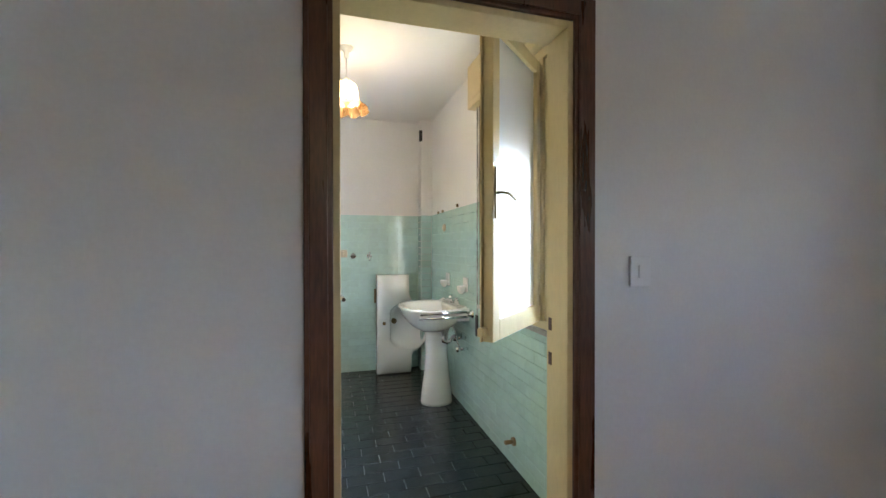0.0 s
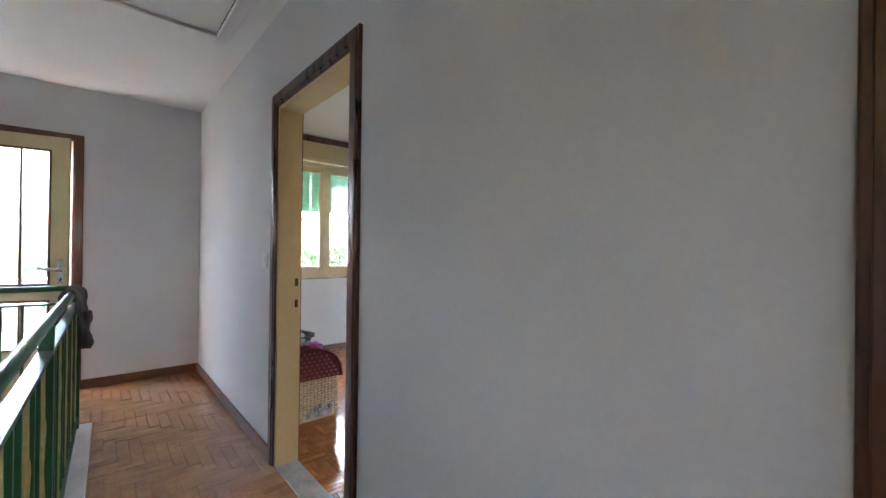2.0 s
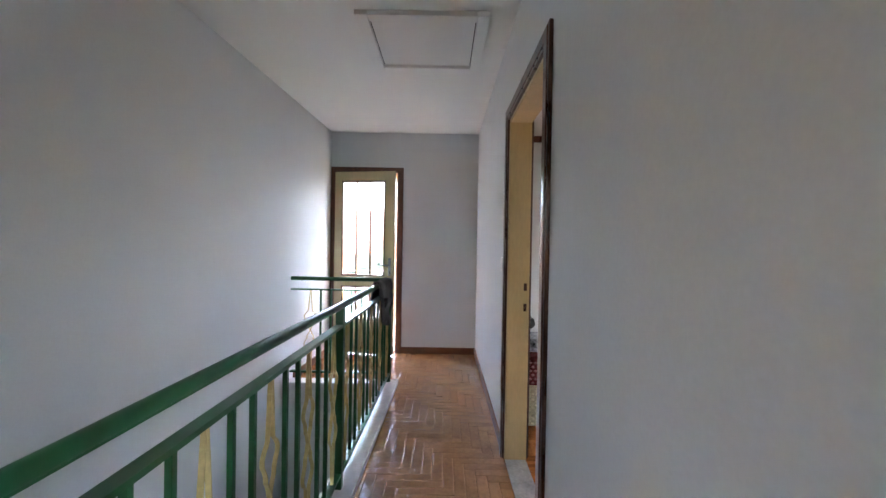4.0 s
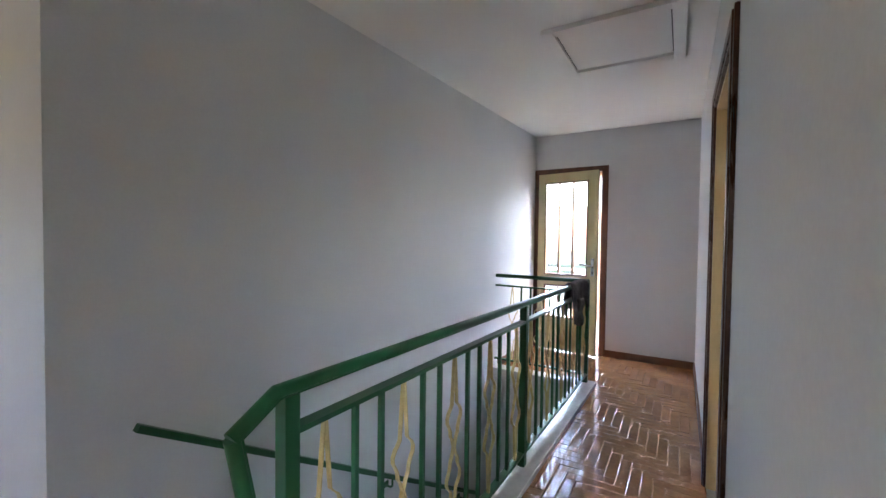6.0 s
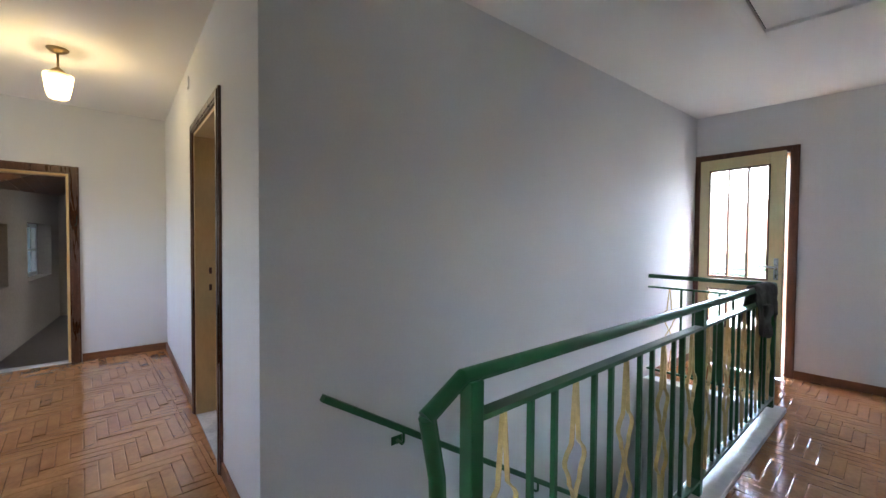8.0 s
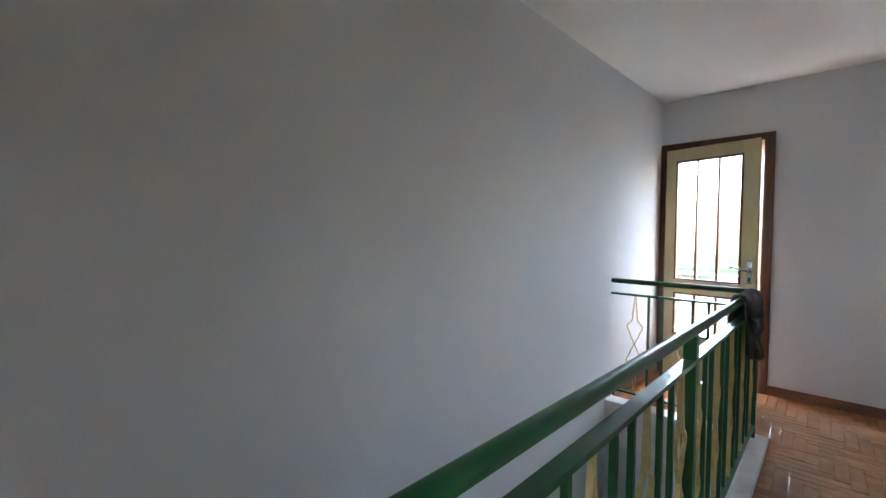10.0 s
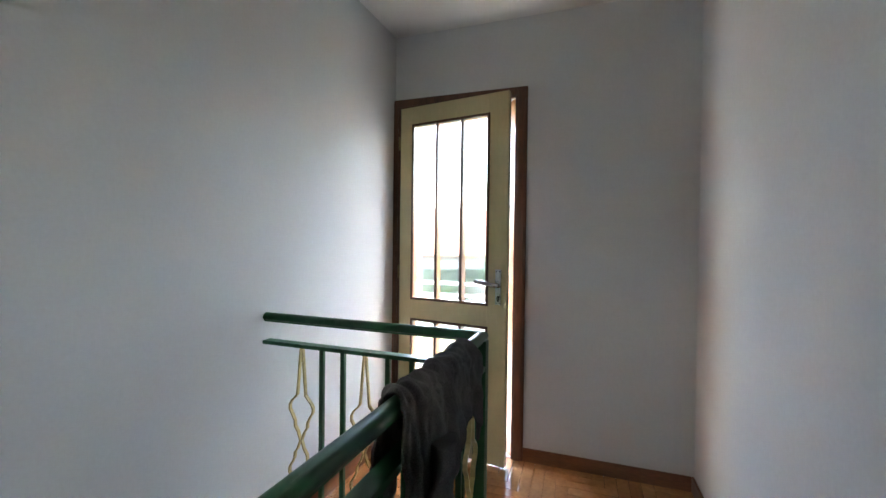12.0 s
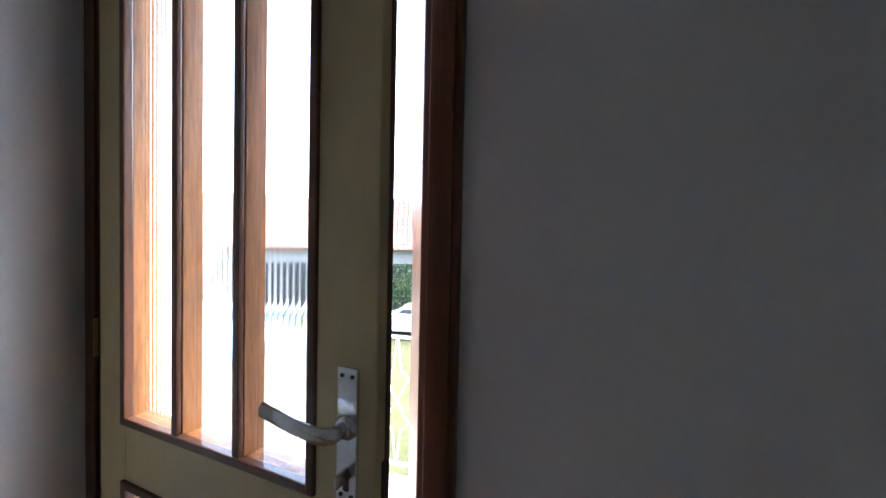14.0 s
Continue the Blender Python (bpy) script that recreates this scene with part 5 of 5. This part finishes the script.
balc = tagged(new("balcony"), "tiled balcony slab outside the glazed door", "balcony", kind="structure")
bm = bmesh.new()
box(bm, -5.55, -1.6, -0.22, XO, 1.9, -0.03, 0.01)
part("slab", bm, CONCRETE, balc)
brail = thing("balcony_railing", "white painted iron balcony railing with curved bars", "railing")
bm = bmesh.new()
sweep(bm, [(XO, -1.55, 0.86), (-5.5, -1.55, 0.86), (-5.5, 1.85, 0.86), (XO, 1.85, 0.86)], [(0.02, -0.012), (0.02, 0.012), (-0.02, 0.012), (-0.02, -0.012)])
part("handrail", bm, WHITEMETAL, brail)
for z in (0.75, 0.06):
    bm = bmesh.new()
    sweep(bm, [(XO, -1.55, z), (-5.5, -1.55, z), (-5.5, 1.85, z), (XO, 1.85, z)], [(0.013, -0.006), (0.013, 0.006), (-0.013, 0.006), (-0.013, -0.006)])
    part("rail", bm, WHITEMETAL, brail)
bm = bmesh.new()
for sg in (-1, 1):
    pts = [(sg * w * 1.2, 0, 0.06 + h * 0.69) for h, w in ornament_curve()]
    sweep(bm, pts, [(0.006, 0.003), (0.006, -0.003), (-0.006, -0.003), (-0.006, 0.003)], up=(1, 0, 0.05))
BORN = finish(bm, "ornament")
BORN.materials.append(WHITEMETAL)
bm = bmesh.new()
box(bm, -0.007, -0.007, 0.06, 0.007, 0.007, 0.75, 0.001)
BBAR = finish(bm, "upright")
BBAR.materials.append(WHITEMETAL)
for k in range(34):
    ob = new("ornament" if k % 3 == 0 else "upright", BORN if k % 3 == 0 else BBAR)
    ob.parent = brail
    ob.matrix_basis = pose(-5.5, -1.5 + 0.1 * k, 0, 0, 0, 90)
for y in (-1.55, 0.15, 1.85):
    bm = bmesh.new()
    box(bm, -5.52, y - 0.02, -0.03, -5.48, y + 0.02, 0.85, 0.003)
    part("post", bm, WHITEMETAL, brail)


def barn(name, label, m, length, depth, eave, ridge, openings):
    """A low building: walls with black sheets for shaded openings, and a tiled roof with an eave."""
    h = thing(name, label, "building", m)
    bm = bmesh.new()
    box(bm, 0.4, -length / 2, 0, depth - 0.4, length / 2, eave)
    part("wall", bm, RENDERWALL, h)
    # nothing is cut: a black sheet on the wall stands for the shade inside
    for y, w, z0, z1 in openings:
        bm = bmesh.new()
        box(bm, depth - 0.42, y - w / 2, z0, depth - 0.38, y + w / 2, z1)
        part("opening", bm, BLACK, h, "black sheet painted in for a shaded opening")
    bm = bmesh.new()
    vs = [bm.verts.new(p) for p in ((-0.2, -length / 2 - 0.5, eave - 0.1), (depth + 0.2, -length / 2 - 0.5, eave - 0.1), (depth / 2, -length / 2 - 0.5, ridge),
                                    (-0.2, length / 2 + 0.5, eave - 0.1), (depth + 0.2, length / 2 + 0.5, eave - 0.1), (depth / 2, length / 2 + 0.5, ridge))]
    for f in ((0, 1, 2), (3, 5, 4), (0, 2, 5, 3), (1, 4, 5, 2), (0, 3, 4, 1)):
        bm.faces.new([vs[i] for i in f])
    roof = part("roof", bm, ROOFTILE, h)
    rects = []
    run = Vector((-(depth / 2 + 0.2), 0, ridge - eave + 0.1))
    rows_r = 14
    for r in range(rows_r):
        for c in range(int((length + 1) / 0.30)):
            o = Vector((depth + 0.24, -length / 2 - 0.5 + c * 0.30, eave - 0.10)) + run * (r / rows_r) + Vector((0, 0, 0.02))
            n = Vector((run.z, 0, -run.x)).normalized()
            rects.append((o, Vector((0, 0.26, 0)), run * (1 / rows_r) * 1.02, n))
    pieces("roof_tiles", rects, 0.07, 0.07, ROOFTILE, roof, "weathered terracotta roof tiles")
    return h


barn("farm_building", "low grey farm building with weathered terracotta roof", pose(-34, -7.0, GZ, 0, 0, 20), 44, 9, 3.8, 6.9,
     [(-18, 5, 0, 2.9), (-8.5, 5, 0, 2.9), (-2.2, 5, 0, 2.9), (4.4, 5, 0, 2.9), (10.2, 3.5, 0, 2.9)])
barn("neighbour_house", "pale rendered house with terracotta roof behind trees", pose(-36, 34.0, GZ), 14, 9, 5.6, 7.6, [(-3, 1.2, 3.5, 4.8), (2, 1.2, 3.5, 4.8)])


def leaf_cloud(bm, centre, radius, count, size, seed):
    rng = random.Random(seed)
    for _ in range(count):
        d = Vector((rng.gauss(0, 1), rng.gauss(0, 1), rng.gauss(0, 1))).normalized()
        r = rng.random() ** 0.45
        p = Vector(centre) + Vector((d.x * radius[0], d.y * radius[1], d.z * radius[2])) * r
        p += Vector([0.35 * noise.noise(p * 1.3 + Vector((k * 7.0, 0, 0))) for k in range(3)])
        a = Vector((rng.gauss(0, 1), rng.gauss(0, 1), rng.gauss(0, 1))).normalized() * size * rng.uniform(0.6, 1.3)
        b = a.orthogonal().normalized() * size * 0.45
        vs = [bm.verts.new(p - a), bm.verts.new(p + b), bm.verts.new(p + a), bm.verts.new(p - b)]
        bm.faces.new(vs)


def tree(label, x, y, height, spread, seed):
    rng = random.Random(seed)
    t = thing("tree", label, "tree", pose(x, y, GZ, 0, 0, rng.uniform(0, 360)))
    bm = bmesh.new()
    top = Vector((0.2, 0.1, height * 0.55))
    cyl(bm, (0, 0, 0), top, 0.16 * spread / 2, 0.09 * spread / 2, 10)
    limbs = []
    for k in range(7):
        a = k * 2.4
        end = Vector((math.cos(a) * spread * 0.6, math.sin(a) * spread * 0.6, height * rng.uniform(0.55, 0.85)))
        cyl(bm, top * rng.uniform(0.6, 1.0), end, 0.05 * spread / 2, 0.02, 7)
        limbs.append(end)
    part("trunk", bm, BARK, t)
    bm = bmesh.new()
    for k, e in enumerate(limbs + [Vector((0, 0, height * 0.85))]):
        leaf_cloud(bm, e, (spread * 0.42, spread * 0.42, height * 0.16), 900, 0.11, seed * 31 + k)
    part("crown", bm, LEAF, t)
    return t


for k, (x, y, h, s) in enumerate(((-19, 4.6, 5.2, 2.6), (-24, 9.5, 6.5, 3.2), (-15, 8.5, 4.9, 2.6), (-12.5, 9.0, 3.6, 2.0), (-20, 20.0, 7.5, 3.6), (-31, 27.0, 6.0, 3.0), (-13, 5.6, 3.4, 1.7), (-21, -1.5, 5.6, 1.7))):
    tree("leafy green garden tree", x, y, h, s, k + 3)
hedge = thing("hedge", "loose green hedge at the edge of the yard", "hedge")
bm = bmesh.new()
for k in range(22):
    leaf_cloud(bm, (-21.5 + 0.3 * math.sin(k), 2.2 + k * 0.9, GZ + 0.9), (0.8, 0.7, 0.9), 450, 0.10, 500 + k)
for k in range(5):
    leaf_cloud(bm, (-22.6 + 0.2 * k, -8.4 + 0.75 * k, GZ + 1.6), (0.7, 0.7, 1.6), 700, 0.10, 560 + k)
part("foliage", bm, LEAF, hedge)


def car(label, m, paint):
    c = thing("car", label, "car", m)
    prof = [(-2.0, 0.35), (-2.05, 0.62), (-1.95, 0.82), (-1.1, 0.95), (-0.55, 1.38), (0.75, 1.42), (1.45, 1.02), (1.95, 0.92), (2.05, 0.6), (2.0, 0.35)]
    bm = bmesh.new()
    a = [bm.verts.new((x, -0.82 + (0.12 if z > 1.2 else 0), z)) for x, z in prof]
    b = [bm.verts.new((x, 0.82 - (0.12 if z > 1.2 else 0), z)) for x, z in prof]
    for i in range(len(prof)):
        j = (i + 1) % len(prof)
        bm.faces.new((a[i], a[j], b[j], b[i])).smooth = False
    bm.faces.new(a[::-1])
    bm.faces.new(b)
    bmesh.ops.bevel(bm, geom=bm.edges[:], offset=0.06, segments=3, affect="EDGES")
    part("body", bm, paint, c)
    for s in (-1, 1):
        bm = bmesh.new()
        pts = [(-1.0, 0.98), (-0.5, 1.32), (0.70, 1.36), (1.25, 1.04)]
        f = [bm.verts.new((x, s * (0.80 if z < 1.1 else 0.735), z)) for x, z in pts]
        f2 = [bm.verts.new((x, s * (0.83 if z < 1.1 else 0.765), z)) for x, z in pts]
        bm.faces.new(f)
        bm.faces.new(f2)
        for i in range(4):
            bm.faces.new((f[i], f[(i + 1) % 4], f2[(i + 1) % 4], f2[i]))
        part("side_window", bm, CARGLASS, c)
        for x in (-1.25, 1.3):
            wh = new("wheel")
            wh.parent = c
            wh.matrix_basis = pose(x, s * 0.76, 0.31, 90, 0, 0)
            bm = bmesh.new()
            lathe(bm, [(0.20, -0.1), (0.29, -0.1), (0.31, -0.07), (0.31, 0.07), (0.29, 0.1), (0.20, 0.1)], seg=28)
            part("tyre", bm, TYRE, wh)
            bm = bmesh.new()
            lathe(bm, [(0.0, -0.09), (0.05, -0.09), (0.06, -0.07), (0.17, -0.06), (0.205, -0.09), (0.205, 0.09), (0.17, 0.06), (0.06, 0.07), (0.05, 0.09), (0.0, 0.09)], seg=24)
            for k in range(5):
                aa = k * math.tau / 5
                for sd in (-0.085, 0.085):
                    cyl(bm, (0.04 * math.cos(aa), 0.04 * math.sin(aa), sd), (0.19 * math.cos(aa), 0.19 * math.sin(aa), sd), 0.022, seg=6)
            part("rim", bm, SATIN, wh)
    return c


car("silver parked hatchback car in the yard", pose(-20.5, -5.0, GZ, 0, 0, 100), CARPAINT)
car("blue parked car seen through the reeded glass", pose(-16, -9.5, GZ, 0, 0, 60), material("blue_car_paint", (0.10, 0.30, 0.55), 0.25, vary=0.05, bump=0.0, coat=0.8))

# ---- floor and wall pieces ----
WP, LP = 0.06, 0.30
GAP = 0.0006
PH = [piece_mesh("plank", LP - GAP, WP - GAP, 0.012, 0.0008, PARQUET, 0.0055, 0.0011), piece_mesh("plank", WP - GAP, LP - GAP, 0.012, 0.0008, PARQUET, 0.0055, 0.0011)]


def herringbone(x0, y0, x1, y1):
    """Planks (x, y, X, Y) of a herringbone laid along the walls, cut to a rectangle."""
    out = []
    kmin, kmax = -160, 160
    for b in range(-30, 31):
        for k in range(kmin, kmax):
            ox, oy = k * WP - b * LP, k * WP + b * LP
            for q, (a, c, e, f) in enumerate(((ox, oy, ox + LP, oy + WP), (ox + LP, oy + WP - LP, ox + LP + WP, oy + WP))):
                cx0, cy0, cx1, cy1 = max(a, x0), max(c, y0), min(e, x1), min(f, y1)
                if cx1 - cx0 > 0.004 and cy1 - cy0 > 0.004:
                    whole = cx1 - cx0 > e - a - 1e-6 and cy1 - cy0 > f - c - 1e-6
                    out.append((cx0, cy0, cx1, cy1, q, whole))
    return out


rng = random.Random(11)
rest = []
single = 0
for fx0, fy0, fx1, fy1 in ((XE, -0.25, -3.145, YW), (-3.145, 0.66, XC, YW), (XC, YH, XH, YW), (0.0, YH, XC, YS - 0.03)):
    for x0, y0, x1, y1, q, whole in herringbone(fx0, fy0, fx1, fy1):
        if whole and fx0 < 0 and single < 295 and y0 > 0.6:
            ob = new("plank", PH[q])
            ob.parent = floor
            ob.matrix_basis = pose((x0 + x1) / 2, (y0 + y1) / 2, rng.uniform(-0.0004, 0.0004), rng.gauss(0, 0.34), rng.gauss(0, 0.34), 0)
            single += 1
        else:
            rest.append((Vector((x0 + GAP / 2, y0 + GAP / 2, -0.010)), Vector((x1 - x0 - GAP, 0, rng.gauss(0, 0.006) * (x1 - x0))), Vector((0, y1 - y0 - GAP, rng.gauss(0, 0.006) * (y1 - y0))), Vector((0, 0, 1))))
pieces("planks", rest, 0.010, 0.0008, PARQUET, floor, "herringbone parquet planks", 0.0045, 0.0007)
rest = []
sq = 0.16
for i in range(int(3.6 / sq)):
    for j in range(int(2.6 / sq)):
        for k in range(5):
            x, y = XE + i * sq, YN + j * sq
            s = sq / 5
            if (i + j) % 2:
                rest.append((Vector((x, y + k * s, -0.010)), Vector((sq - 0.001, 0, rng.gauss(0, 0.0004))), Vector((0, s - 0.0008, rng.gauss(0, 0.0002))), Vector((0, 0, 1))))
            else:
                rest.append((Vector((x + k * s, y, -0.010)), Vector((s - 0.0008, 0, rng.gauss(0, 0.0002))), Vector((0, sq - 0.001, rng.gauss(0, 0.0004))), Vector((0, 0, 1))))
pieces("mosaic_strips", rest, 0.010, 0.001, MOSAIC, floor_bedroom, "small parquet strips laid in squares")

# bathroom floor tiles, running bond
edge = []
FT = piece_mesh("tile", 0.196, 0.096, 0.008, 0.002, SLATE)
for r in range(29):
    for c in range(10):
        x = -0.35 + 0.1 * (r % 2) + 0.2 * c
        y = YN + 0.1 * r
        if x + 0.2 > XB + 0.001:
            if XB - x > 0.012:
                edge.append((Vector((x + 0.002, y + 0.002, -0.008)), Vector((XB - x - 0.004, 0, 0)), Vector((0, 0.096, 0)), Vector((0, 0, 1))))
            continue
        ob = new("tile", FT)
        ob.parent = floor_bathroom
        ob.matrix_basis = pose(x + 0.1, y + 0.05, 0.0 + rng.uniform(-0.0005, 0.0005), rng.gauss(0, 0.15), rng.gauss(0, 0.15), 0)
pieces("cut_floor_tiles", edge, 0.008, 0.002, SLATE, floor_bathroom, "dark floor tiles cut along the wall")
# wall tiles: rows of 66 mm
TH, TL = 0.066, 0.2
WT = piece_mesh("tile", TL - 0.0015, TH - 0.0015, 0.007, 0.0009, AQUA)
bm = bmesh.new()
box(bm, -0.35, YB - 0.004, 0, 1.375, YB, 24 * TH)
grout_back = part("grout", bm, GROUT, wall_bath_back)
for r in range(24):
    for c in range(9):
        x = -0.35 + (0.1 if r % 2 else 0.0) + TL * c
        if x < 0.15 or x + TL > 1.38:
            continue
        ob = new("tile", WT)
        ob.parent = wall_bath_back
        ob.matrix_basis = pose(x + TL / 2, YB - 0.0085, r * TH + TH / 2, 90 + rng.gauss(0, 0.12), rng.gauss(0, 0.12), 0)
rects = []
for r in range(24):
    z = r * TH
    for a, b in ((-0.35, 0.15 if r % 2 == 0 else 0.05), (1.25 if r % 2 == 0 else 1.35, 1.375)):
        if b - a > 0.01:
            rects.append((Vector((a + 0.0015, YB - 0.004, z + 0.0015)), Vector((b - a - 0.003, 0, 0)), Vector((0, 0, TH - 0.003)), Vector((0, -1, 0))))
pieces("cut_tiles", rects, 0.0045, 0.0012, AQUA, wall_bath_back, "aqua glazed tiles")
bm = bmesh.new()
for y0, y1, z0, z1 in ((YN, WY0 - 0.03, 0, 24 * TH), (WY1 + 0.03, 4.38, 0, 24 * TH), (WY0 - 0.03, WY1 + 0.03, 0, 0.835)):
    box(bm, XB - 0.004, y0, z0, XB, y1, z1)
part("grout", bm, GROUT, wall_bath_window)
rects = []
for r in range(24):
    z = r * TH
    z1 = z + TH
    for c in range(-1, 15):
        a = YN + TL * c + (0.1 if r % 2 else 0)
        b = a + TL
        spans = [(a, b)]
        if z1 > 0.835:
            spans = [(a, min(b, WY0 - 0.03)), (max(a, WY1 + 0.03), b)]
        for s0, s1 in spans:
            s0, s1 = max(s0, YN), min(s1, 4.38)
            top = z1
            if s1 - s0 > 0.012:
                rects.append((Vector((XB - 0.004, s0 + 0.0009, z + 0.0009)), Vector((0, s1 - s0 - 0.0018, 0)), Vector((0, 0, top - z - 0.0018)),
                              Vector((-1, rng.gauss(0, 0.004), rng.gauss(0, 0.004)))))
pieces("wall_tiles", rects, 0.0045, 0.0007, AQUA, wall_bath_window, "aqua glazed tiles")
rects = []
for r in range(24):
    z = r * TH
    rects.append((Vector((1.3765, 4.38, z + 0.0015)), Vector((XB - 1.3765 - 0.01, 0, 0)), Vector((0, 0, TH - 0.003)), Vector((0, -1, 0))))
    rects.append((Vector((1.375, 4.3815, z + 0.0015)), Vector((0, YB - 4.39, 0)), Vector((0, 0, TH - 0.003)), Vector((-1, 0, 0))))
chase = bpy.data.objects["wall_bath_chase"]
pieces("chase_tiles", rects, 0.006, 0.0018, AQUA, chase, "aqua glazed tiles")
